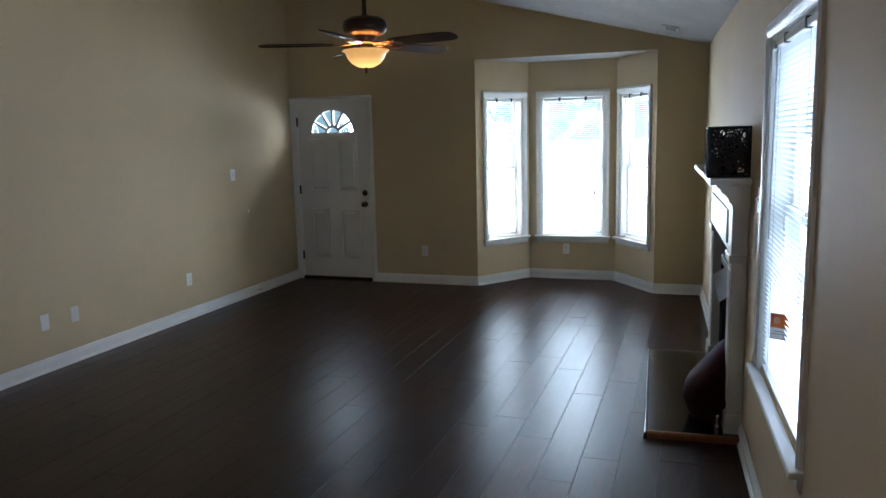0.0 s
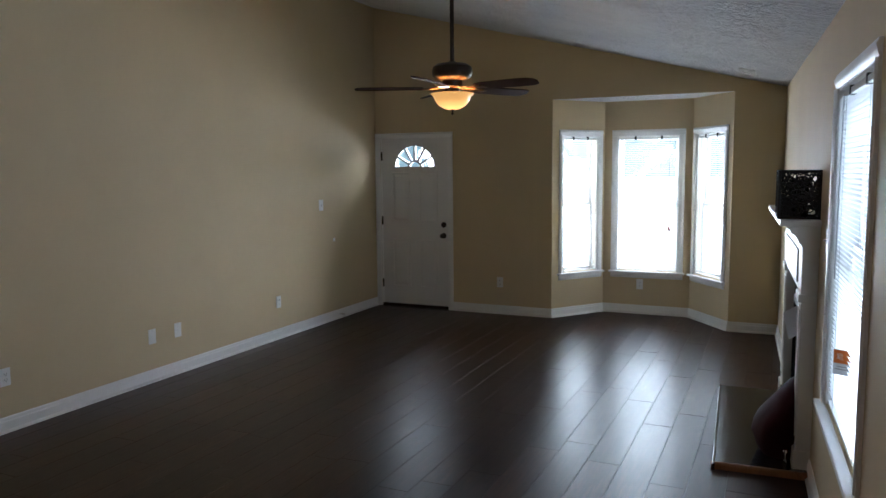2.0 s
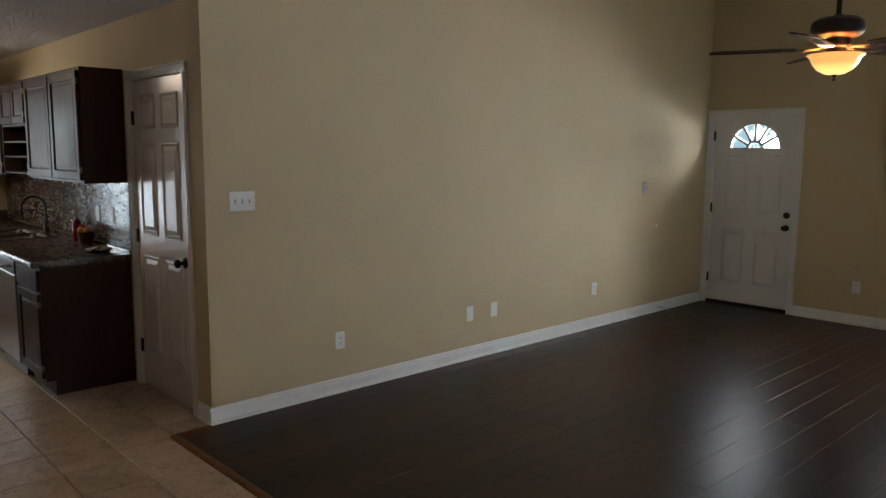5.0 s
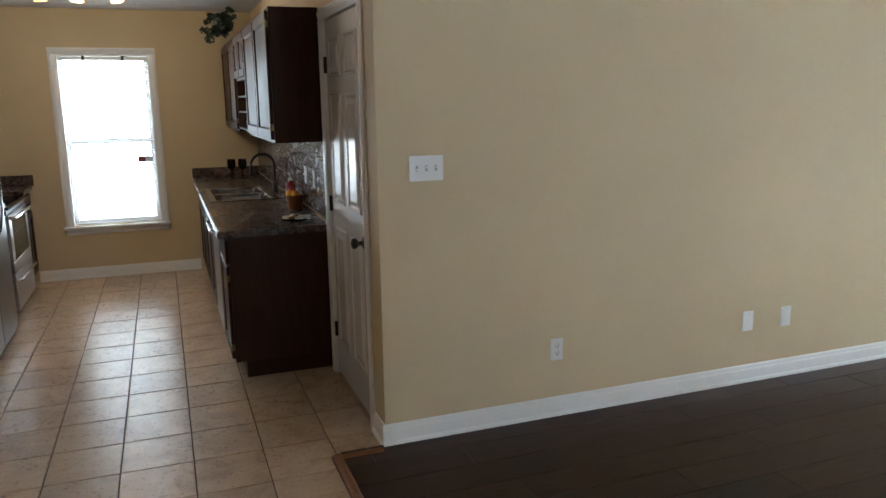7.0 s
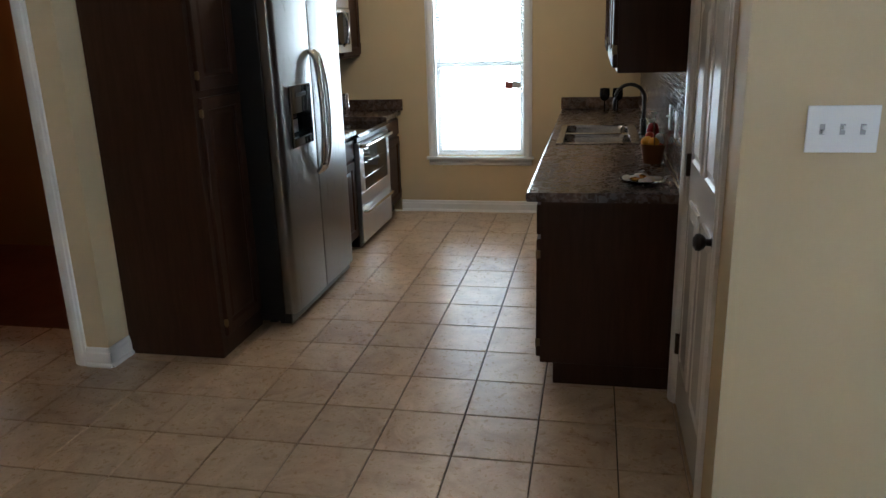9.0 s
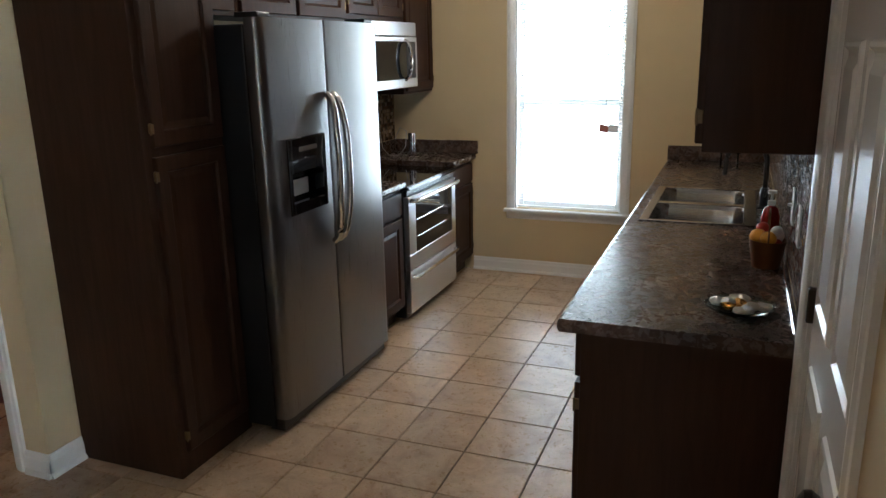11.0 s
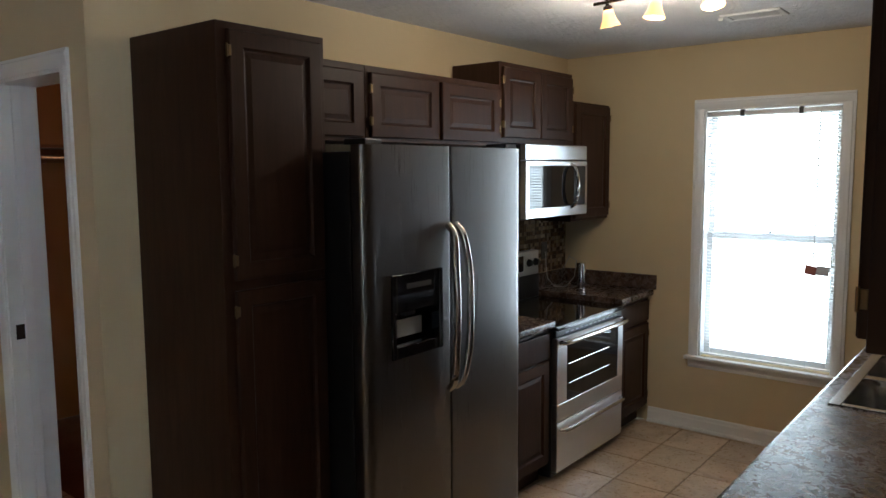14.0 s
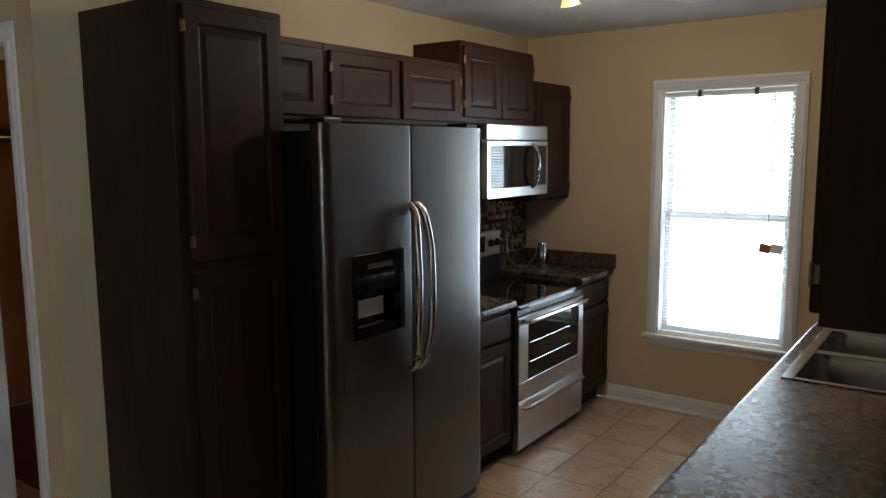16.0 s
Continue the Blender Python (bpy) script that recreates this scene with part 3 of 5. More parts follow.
baseboard(FW, fu(BAY0), fu(-2.532))
baseboard(LW, 0.0, YF - YN + BASE_T)
baseboard(KN, 0.0, 0.165)
baseboard(BL, 0.0, bl_len + 0.008)
baseboard(BC, -0.004, BAYB - BAYA + 0.004)
baseboard(BR, -0.008, bl_len)
baseboard(RW, 0.0, ru(5.03))
baseboard(RW, ru(6.54), ru(YF))
baseboard(KW, 0.62, YN - 0.83)
baseboard(face(-4.762, YS, 0), 0.0, 0.162 + BASE_T)
baseboard(face(XH, YS, -90), -BASE_T, 0.125)
baseboard(SW, 0, 5.9)

# windows and their blinds
a, b, z0, z1 = window("window_1", BL, *B_W1, 0.41, 2.07, "white double-hung window with a blind in the bay")
blind(BL, a, b, z0, z1, 6, "white mini blind lowered in a bay window, slats open", 0.86)
a, b, z0, z1 = window("window_2", BC, *B_W2, 0.41, 2.07, "wider white double-hung window in the middle of the bay")
blind(BC, a, b, z0, z1, 6, "wide white mini blind lowered in the bay's middle window", 0.86)
a, b, z0, z1 = window("window_3", BR, *B_W3, 0.41, 2.07, "white double-hung window with a blind in the bay")
blind(BR, a, b, z0, z1, 6, "white mini blind lowered in a bay window, slats open", 0.15)
a, b, z0, z1 = window("window_4", RW, *SWIN, "white double-hung window beside the fireplace")
blind(RW, a, b, z0, z1, 32, "white mini blind lowered beside the fireplace, orange tag on it", 0.15)
a, b, z0, z1 = window("window_5", KW, YN - 2.002, YN - 1.097, 0.42, 2.13, "white double-hung kitchen window with a sash lock")
blind(KW, a, b, z0, z1, 16, "white mini blind lowered in the kitchen window", 0.86)


# the distance outside
def backdrop(name, m, w, h, mat):
    bm = bmesh.new()
    vs = [bm.verts.new(p) for p in ((-w / 2, 0, -1.5), (w / 2, 0, -1.5), (w / 2, 0, h), (-w / 2, 0, h))]
    bm.faces.new(vs)
    ob = part(name, bm, mat)
    ob.matrix_world = m
    return tagged(ob, "pale overcast distance outside", kind="structure")


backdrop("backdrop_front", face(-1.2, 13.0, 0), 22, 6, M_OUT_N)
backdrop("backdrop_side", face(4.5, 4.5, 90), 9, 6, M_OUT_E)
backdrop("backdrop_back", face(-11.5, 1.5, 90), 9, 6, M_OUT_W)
tagged(part("ground", box(-60, 60, -60, 60, -0.6, -0.35), paint("grass_ground", (0.08, 0.1, 0.04), 0.9, 0.4, 1.0)), kind="structure")

# ---- living room: front door ----
dr = thing("door_1", FW, "white steel entry door with a fan-shaped window", "front door", kind="structure")
casing(dr, fu(-2.535), fu(-3.549), 0.0, 2.08)
DX0, DX1, DZ1 = fu(-2.59), fu(-3.485), 2.035
bm = box(DX0, DX0 + 0.012, -WALL_T, 0, 0, 2.045)
box(DX1 - 0.012, DX1, -WALL_T, 0, 0, 2.045, bm=bm)
box(DX0 + 0.012, DX1 - 0.012, -WALL_T, 0, 2.033, 2.045, bm=bm)
part("door_frame", bm, M_TRIM, dr)
part("threshold", box(DX0 + 0.012, DX1 - 0.012, -WALL_T, 0.012, 0.0, 0.0345, 0.004), M_BRONZE, dr)
FX, FZ, FR = (fu(-3.316) + fu(-2.745)) / 2, 1.672, 0.268
lf0, lf1, ly0, ly1 = DX0 + 0.015, DX1 - 0.015, -0.058, -0.014
bm = box(lf0, lf1, ly0, ly1, 0.035, FZ)
box(lf0, FX - FR, ly0, ly1, FZ, 2.03, bm=bm)
box(FX + FR, lf1, ly0, ly1, FZ, 2.03, bm=bm)
pts = [(FX - FR * math.cos(math.pi * i / 20), FZ + FR * math.sin(math.pi * i / 20)) for i in range(21)]
for p, q in zip(pts, pts[1:]):
    prism([p, q, (q[0], 2.03), (p[0], 2.03)], ly0, ly1, bm)
leaf = part("door_leaf", bm, M_DOOR, dr)
ring = []
bm = bmesh.new()
for i in range(20):
    t0, t1 = math.pi * i / 20, math.pi * (i + 1) / 20
    q = [(FX - r * math.cos(t), FZ + r * math.sin(t)) for r, t in ((FR + 0.016, t0), (FR + 0.016, t1), (FR - 0.012, t1), (FR - 0.012, t0))]
    prism(q, ly1 - 0.004, ly1 + 0.009, bm)
    q = [(FX - r * math.cos(t), FZ + r * math.sin(t)) for r, t in ((0.094, t0), (0.094, t1), (0.066, t1), (0.066, t0))]
    prism(q, ly1 - 0.02, ly1 + 0.005, bm)
prism([(FX - FR - 0.016, FZ - 0.014), (FX + FR + 0.016, FZ - 0.014), (FX + FR + 0.016, FZ + 0.012), (FX - FR - 0.016, FZ + 0.012)], ly1 - 0.004, ly1 + 0.009, bm)
for k in range(1, 6):
    t = math.pi * k / 6 if k != 0 else 0
    d, s = math.cos(t), math.sin(t)
    if k in (1, 2, 3, 4, 5):
        p0, p1 = (FX - 0.08 * d, FZ + 0.08 * s), (FX - (FR - 0.01) * d, FZ + (FR - 0.01) * s)
        nx, nz = -s * 0.013, -d * 0.013
        prism([(p0[0] + nx, p0[1] + nz), (p1[0] + nx, p1[1] + nz), (p1[0] - nx, p1[1] - nz), (p0[0] - nx, p0[1] - nz)], ly1 - 0.02, ly1 + 0.005, bm)
part("fanlight_frame", bm, M_DOOR, dr)
p = part("pane", prism([(FX - FR * math.cos(math.pi * i / 16), FZ + FR * math.sin(math.pi * i / 16)) for i in range(17)], -0.04, -0.036), M_GLASS, dr)
p.visible_shadow = False
pm = (lf0 + lf1) / 2
for x0, x1 in ((lf0 + 0.13, pm - 0.06), (pm + 0.06, lf1 - 0.13)):
    raised_panel(leaf, x0, x1, 1.02, 1.62, ly1, M_DOOR)
    raised_panel(leaf, x0, x1, 0.24, 0.82, ly1, M_DOOR)
knob(dr, DX0 + 0.07, ly1, 0.875)
part("deadbolt", lathe([(0, 0), (0.033, 0), (0.033, 0.008), (0.024, 0.016), (0, 0.018)], 20), M_BRONZE, dr, smooth=True, loc=(DX0 + 0.07, ly1, 1.003), rot=(-90, 0, 0))
for z in (0.28, 1.04, 1.81):
    part("hinge", box(DX1 - 0.022, DX1 - 0.006, -0.016, 0.004, z - 0.05, z + 0.05, 0.003), M_BRONZE, dr, "dark bronze hinge")

# ---- pantry door ----
pd = thing("door_2", KN, "glossy white six-panel pantry door, shut", "pantry door", kind="structure")
pa, pb = XL + 3.79, XL + 4.605
casing(pd, pa - 0.062, pb + 0.062, 0.0, 2.125)
bm = box(pa, pa + 0.012, -0.12, 0, 0, 2.075)
box(pb - 0.012, pb, -0.12, 0, 0, 2.075, bm=bm)
box(pa + 0.012, pb - 0.012, -0.12, 0, 2.063, 2.075, bm=bm)
part("door_frame", bm, M_TRIM, pd)
leaf = part("door_leaf", box(pa + 0.015, pb - 0.015, -0.045, -0.01, 0.012, 2.058, 0.002), M_PANTRY, pd)
pm = (pa + pb) / 2
for x0, x1 in ((pa + 0.105, pm - 0.05), (pm + 0.05, pb - 0.105)):
    for zz0, zz1 in ((0.23, 0.92), (1.06, 1.66), (1.75, 1.96)):
        raised_panel(leaf, x0, x1, zz0, zz1, -0.01, M_PANTRY)
knob(pd, pa + 0.075, -0.01, 0.93, rose=0.034)
for z in (0.28, 1.04, 1.82):
    part("hinge", box(pb - 0.024, pb - 0.004, -0.014, 0.006, z - 0.045, z + 0.045, 0.003), M_BRONZE, pd, "dark bronze hinge")

# ---- hall doorway ----
hd = thing("doorway", HW, "white-cased doorway to a dim back room", "doorway", kind="structure")
casing(hd, 0.125, 0.885, 0.0, 2.155, 0.065)
bm = box(0.19, 0.205, -0.17, 0, 0, 2.09)
box(0.805, 0.82, -0.17, 0, 0, 2.09, bm=bm)
box(0.205, 0.805, -0.17, 0, 2.075, 2.09, bm=bm)
box(0.793, 0.805, -0.10, -0.06, 0, 2.075, 0.002, bm=bm)
part("door_frame", bm, M_TRIM, hd)
part("strike_plate", box(0.8, 0.8055, -0.057, -0.022, 0.98, 1.045, 0.001), M_BRONZE, hd, "dark bronze strike plate")

# ---- small plates ----
outlet(LW, YF - 3.81, 0.357, "white duplex outlet on the long tan wall")
outlet(LW, YF - 5.04, 0.362, "white jack plate low on the long tan wall", "plain")
outlet(LW, YF - 5.315, 0.36, "white jack plate low on the long tan wall", "plain")
outlet(LW, YF - 6.67, 0.365, "white duplex outlet on the long tan wall")
outlet(LW, YF - 3.12, 1.315, "white three-gang toggle switch plate by the kitchen corner", "switch", 0.165, 0.115)
outlet(LW, YF - 7.46, 1.28, "small white switch plate near the front door", "switch", 0.075, 0.116)
outlet(FW, fu(-1.956), 0.365, "white duplex outlet between the door and the bay")
outlet(BC, BAYB + 0.495, 0.338, "white duplex outlet under the bay window")

# ---- ceiling fan ----
FANX, FANY = -1.117, 5.415
fan = thing("ceiling_fan", pose(FANX, FANY, 2.03), "dark bronze five-blade ceiling fan with a lit amber bowl", "ceiling fan")
part("canopy", lathe([(0, 0), (0.03, 0), (0.058, 0.02), (0.075, 0.06), (0.078, 0.10), (0, 0.10)], 24), M_BRONZE, fan, smooth=True, loc=(0, 0, 0.80))
part("rod", lathe([(0, 0.3), (0.014, 0.3), (0.014, 0.82), (0, 0.82)], 12), M_BRONZE, fan, smooth=True)
part("motor", lathe([(0, 0.345), (0.02, 0.345), (0.03, 0.335), (0.10, 0.325), (0.13, 0.305), (0.138, 0.275), (0.132, 0.245), (0.11, 0.225), (0.07, 0.215), (0.065, 0.175), (0.05, 0.165), (0.05, 0.135), (0, 0.13)], 32), M_BRONZE, fan, smooth=True)
bl0 = None
for k in range(5):
    ang = radians(203 + 72 * k)
    if bl0 is None:
        outline = [(0.20, -0.045), (0.26, -0.058), (0.45, -0.066), (0.60, -0.064), (0.645, -0.045), (0.66, 0.0), (0.645, 0.045), (0.60, 0.064), (0.45, 0.066), (0.26, 0.058), (0.20, 0.045)]
        bl0 = prism(outline, -0.004, 0.004, axis="z")
        me_b = mesh_of("blade", bl0, wood_dark("fan_blade_wood", (0.045, 0.017, 0.01), 0.55))
        bm = tube([(0.06, 0, 0.01), (0.11, 0.01, 0.0), (0.17, 0.022, -0.006), (0.24, 0.03, -0.006)], 0.007, 6)
        tube([(0.06, 0, 0.01), (0.11, -0.01, 0.0), (0.17, -0.022, -0.006), (0.24, -0.03, -0.006)], 0.007, 6, bm)
        box(0.19, 0.27, -0.035, 0.035, -0.009, -0.005, 0.002, bm=bm)
        me_i = mesh_of("blade_iron", bm, M_ABRONZE, True)
    b_ob, i_ob = new("blade", me_b), new("blade_iron", me_i)
    for o, rx in ((b_ob, -13), (i_ob, -5)):
        o.parent = fan
        o.location = (0, 0, 0.185)
        o.rotation_euler = (0, 0, 0)
        o.matrix_basis = pose(0, 0, 0.165) @ pose(0, 0, 0, 0, 0, math.degrees(ang)) @ pose(0, 0, 0, rx, 0, 0)
part("light_bowl", lathe([(0.012, -0.068), (0.05, -0.062), (0.09, -0.04), (0.115, -0.01), (0.125, 0.018), (0.147, 0.036), (0.145, 0.041), (0.118, 0.024), (0.108, -0.005), (0.085, -0.03), (0.045, -0.054), (0.012, -0.06)], 36), M_SHADE_FAN, fan, "lit amber frosted glass bowl", True, loc=(0, 0, 0.09))
part("finial", lathe([(0, -0.014), (0.006, -0.011), (0.009, -0.002), (0.005, 0.008), (0.018, 0.022), (0.028, 0.03), (0, 0.034)], 16), M_BRONZE, fan, smooth=True)

# ---- chandelier ----
CHX, CHY, CHZ, CHS = -0.30, 1.03, 1.79, 0.84
CHT = (CEIL - CHZ) / CHS
ch = thing("chandelier", pose(CHX, CHY, CHZ), "antique bronze chandelier with three lit amber glass shades", "chandelier")
part("stem", lathe([(0, 0), (0.006, 0.003), (0.014, 0.014), (0.008, 0.022), (0.02, 0.035), (0.028, 0.055), (0.02, 0.075), (0.012, 0.1), (0.018, 0.14), (0.024, 0.18), (0.012, 0.22), (0.009, 0.34), (0, 0.34)], 20), M_ABRONZE, ch, smooth=True)
part("rod", lathe([(0, 0.34), (0.006, 0.34), (0.006, (CEIL - CHZ) / CHS), (0, (CEIL - CHZ) / CHS)], 8), M_ABRONZE, ch)
part("canopy", lathe([(0, CHT - 0.03), (0.03, CHT - 0.028), (0.06, CHT - 0.006), (0.062, CHT), (0, CHT)], 24), M_ABRONZE, ch, smooth=True)
me_arm = me_cup = me_sh = None
for k in range(3):
    a = 55 + 120 * k
    if me_arm is None:
        pts = [(0.02, 0, 0.15), (0.05, 0, 0.17), (0.085, 0, 0.12), (0.11, 0, 0.05), (0.145, 0, 0.012), (0.19, 0, 0.002), (0.24, 0, 0.012), (0.28, 0, 0.035), (0.298, 0, 0.05), (0.30, 0, 0.06)]
        me_arm = mesh_of("arm", tube(pts, 0.0062, 8), M_ABRONZE, True)
        me_cup = mesh_of("cup", lathe([(0, 0.05), (0.009, 0.05), (0.011, 0.06), (0.022, 0.066), (0.028, 0.078), (0.024, 0.088), (0.03, 0.092), (0.03, 0.099), (0, 0.099)], 20, None, (0.30, 0, 0)), M_BRONZE, True)
        me_sh = mesh_of("shade", lathe([(0.0, -0.055), (0.036, -0.055), (0.042, -0.03), (0.054, 0.012), (0.072, 0.05), (0.092, 0.074), (0.098, 0.084), (0.093, 0.085), (0.07, 0.058), (0.049, 0.012), (0.036, -0.03), (0.03, -0.05), (0, -0.05)], 28), M_SHADE_CH, True)
    for nm, me, off in (("arm", me_arm, None), ("cup", me_cup, None), ("shade", me_sh, (0.30, 0, 0.155))):
        o = new(nm, me)
        o.parent = ch
        o.matrix_basis = pose(0, 0, 0, 0, 0, a) @ (Matrix.Translation(off) if off else Matrix())
        if nm == "shade":
            tagged(o, "lit amber glass bell shade")
ring = arc(lambda t: (0.115 * math.cos(2 * math.pi * t), 0.115 * math.sin(2 * math.pi * t), 0.045), 24)
part("ring", tube(ring, 0.005, 6), M_ABRONZE, ch, smooth=True)
ch.scale = (CHS, CHS, CHS)

# ---- kitchen spot bar ----
kl = thing("spot_light_bar", pose(-6.36, 1.525, CEIL), "bronze ceiling bar with three lit amber glass spots", "ceiling light")
part("base", lathe([(0, 0), (0.06, 0), (0.058, -0.018), (0.045, -0.028), (0, -0.028)], 24), M_BRONZE, kl, smooth=True)
part("bar", tube([(-0.06, -0.32, -0.03), (-0.02, -0.15, -0.034), (0.0, 0, -0.03), (0.02, 0.15, -0.034), (0.05, 0.32, -0.03)], 0.007, 8), M_BRONZE, kl, smooth=True)
part("stem", lathe([(0, -0.05), (0.008, -0.05), (0.008, -0.02), (0, -0.02)], 10), M_BRONZE, kl)
me_sp = me_nk = None
for y, tx, ty in ((-0.25, 4, 12), (0.0, -4, -4), (0.245, 10, -14)):
    if me_sp is None:
        me_sp = mesh_of("shade", lathe([(0, -0.02), (0.02, -0.02), (0.024, -0.035), (0.03, -0.06), (0.042, -0.085), (0.046, -0.095), (0.042, -0.094), (0.026, -0.06), (0.018, -0.03), (0, -0.026)], 20), M_SHADE_K, True)
        me_nk = mesh_of("neck", lathe([(0, 0.03), (0.006, 0.03), (0.008, 0.0), (0.02, -0.008), (0.021, -0.022), (0, -0.022)], 16), M_BRONZE, True)
    for nm, me in (("neck", me_nk), ("shade", me_sp)):
        o = new(nm, me)
        o.parent = kl
        o.matrix_basis = pose(y * 0.2, y, -0.042) @ pose(0, 0, 0, tx, ty, 0)
        if nm == "shade":
            tagged(o, "small lit amber glass shade")


# bulbs of the lit fittings
for nm, p, e in (("fan_bulb", (FANX, FANY, 2.155), 10), ("chandelier_bulb", (CHX, CHY, CHZ + 0.34), 2.5), ("spot_bulb", (-6.41, 1.275, 2.285), 2.2), ("spot_bulb", (-6.36, 1.525, 2.285), 2.2), ("spot_bulb", (-6.31, 1.77, 2.285), 2.2)):
    lb = new(nm, bpy.data.lights.new(nm, "POINT"))
    lb.data.energy, lb.data.color, lb.data.shadow_soft_size = e, (1.0, 0.8, 0.56), 0.04
    lb.location = p


# ---- ceiling vents ----
def vent(m, w, d, label):
    v = thing("ceiling_vent", m, label, "air vent")
    bm = box(-w / 2, w / 2, -d / 2, -d / 2 + 0.028, -0.008, 0.004, 0.003)
    box(-w / 2, w / 2, d / 2 - 0.028, d / 2, -0.008, 0.004, 0.003, bm=bm)
    box(-w / 2, -w / 2 + 0.028, -d / 2 + 0.028, d / 2 - 0.028, -0.008, 0.004, 0.003, bm=bm)
    box(w / 2 - 0.028, w / 2, -d / 2 + 0.028, d / 2 - 0.028, -0.008, 0.004, 0.003, bm=bm)
    part("frame", bm, M_PLASTIC, v)
    part("duct", box(-w / 2 + 0.028, w / 2 - 0.028, -d / 2 + 0.028, d / 2 - 0.028, 0.002, 0.004), M_PLASTIC_D, v)
    n = int((d - 0.06) / 0.016)
    base = None
    for i in range(n):
        y = -d / 2 + 0.034 + (d - 0.068) * (i + 0.5) / n
        bm_ = box(-w / 2 + 0.028, w / 2 - 0.028, -0.006, 0.006, -0.0006, 0.0006) if base is None else None
        if base is None:
            base = part("slat", bm_, M_PLASTIC, v, loc=(0, y, -0.003), rot=(38, 0, 0))
        else:
            o = base.copy()
            scene.collection.objects.link(o)
            o.location = (0, y, -0.003)
    part("damper_lever", box(w * 0.3, w * 0.3 + 0.006, -d / 2 - 0.012, -d / 2 + 0.01, -0.02, -0.008), M_PLASTIC, v)
    return v


tilt = math.degrees(math.atan(SLOPE))
VM = pose(0, 0, 0, 0, tilt, 0)
vent(Matrix.Translation((0.848, 3.76, zn(0.848) - 0.003)) @ VM, 0.15, 0.25, "white louvred vent in the textured sloped ceiling")
vent(Matrix.Translation((0.622, 7.93, zn(0.622) - 0.003)) @ VM, 0.14, 0.30, "small white louvred vent near the bay")
vent(Matrix.Translation((-3.37, 8.35, zn(-3.37) - 0.003)) @ VM, 0.14, 0.30, "small white louvred vent above the front door")
vent(Matrix.Translation((-7.26, 1.655, CEIL - 0.003)), 0.17, 0.29, "white louvred vent in the kitchen ceiling")

# ---- fireplace ----
FM = RW @ Matrix.Translation((ru(5.03), 0, 0))
FWID = 1.51
fp = thing("fireplace", FM, "white-painted wooden fireplace mantel round a black firebox", "fireplace")
for nm, x0 in (("leg", 0.0), ("leg", FWID - 0.20)):
    lg = part(nm, box(x0, x0 + 0.20, 0.0, 0.075, 0.0, 0.97, 0.003), M_TRIM, fp)
    part("plinth", box(x0 - 0.008, x0 + 0.208, 0.0, 0.088, 0.0, 0.14, 0.005, 2), M_TRIM, lg)
    part("leg_panel", box(x0 + 0.035, x0 + 0.165, 0.07, 0.08, 0.2, 0.9, 0.004, 2), M_TRIM, lg)
    part("capital", box(x0 - 0.006, x0 + 0.206, 0.0, 0.09, 0.94, 0.985, 0.006, 2), M_TRIM, lg)
part("frieze", box(0.002, FWID - 0.002, 0.0, 0.08, 0.985, 1.235, 0.003), M_TRIM, fp)
part("frieze_panel", box(0.2, FWID - 0.2, 0.075, 0.09, 1.02, 1.2, 0.005, 2), M_TRIM, fp)
prof = [(0, 1.235), (0.085, 1.235), (0.088, 1.25), (0.10, 1.257), (0.104, 1.275), (0.118, 1.295), (0.14, 1.31), (0.143, 1.325), (0.16, 1.335), (0.16, 1.345), (0, 1.345)]
part("crown_moulding", prism(prof, -0.03, FWID + 0.03, axis="x"), M_TRIM, fp)
part("mantel_shelf", box(-0.07, FWID + 0.07, 0.0, 0.195, 1.345, 1.378, 0.006, 2), M_TRIM, fp)
bm = box(0.2, 0.30, 0.0, 0.02, 0.0, 0.94)
box(FWID - 0.30, FWID - 0.2, 0.0, 0.02, 0.0, 0.94, bm=bm)
box(0.30, FWID - 0.30, 0.0, 0.02, 0.80, 0.94, bm=bm)
box(0.2, FWID - 0.2, 0.0, 0.018, 0.94, 0.985, bm=bm)
part("surround", bm, M_STONE, fp, "glossy black stone surround")
bm = box(0.29, FWID - 0.29, -0.55, -0.54, 0.02, 0.84)
box(0.28, 0.29, -0.55, 0.0, 0.02, 0.84, bm=bm)
box(FWID - 0.29, FWID - 0.28, -0.55, 0.0, 0.02, 0.84, bm=bm)
box(0.28, FWID - 0.28, -0.55, 0.0, 0.84, 0.85, bm=bm)
box(0.28, FWID - 0.28, -0.55, 0.0, 0.05, 0.06, bm=bm)
part("firebox", bm, M_BLACKM, fp)
bm = box(0.30, FWID - 0.30, 0.012, 0.03, 0.755, 0.80, 0.002)
box(0.30, 0.325, 0.012, 0.03, 0.065, 0.755, 0.002, bm=bm)
box(FWID - 0.325, FWID - 0.30, 0.012, 0.03, 0.065, 0.755, 0.002, bm=bm)
part("firebox_frame", bm, M_BLACKP, fp)

he = thing("hearth", FM, "glossy black tile hearth slab edged with stained oak", "hearth", kind="structure")
part("slab", box(-0.04, FWID + 0.0, 0.0, 0.475, 0.0, 0.036, 0.002), M_STONE, he)
bm = prism([(0, 0), (0.0, 0.037), (0.008, 0.038), (0.014, 0.034), (0.018, 0.024), (0.02, 0)], -0.08, FWID + 0.02, axis="x")
bmesh.ops.translate(bm, vec=(0, 0.475, 0), verts=bm.verts)
part("oak_edge_front", bm, wood_dark("hearth_edge", (0.02, 0.01, 0.008), 0.2), he)
part("oak_edge_side", prism([(-0.066, 0), (-0.064, 0.024), (-0.058, 0.033), (-0.05, 0.036), (-0.04, 0.036), (-0.04, 0)], 0.0, 0.495), M_OAK, he)

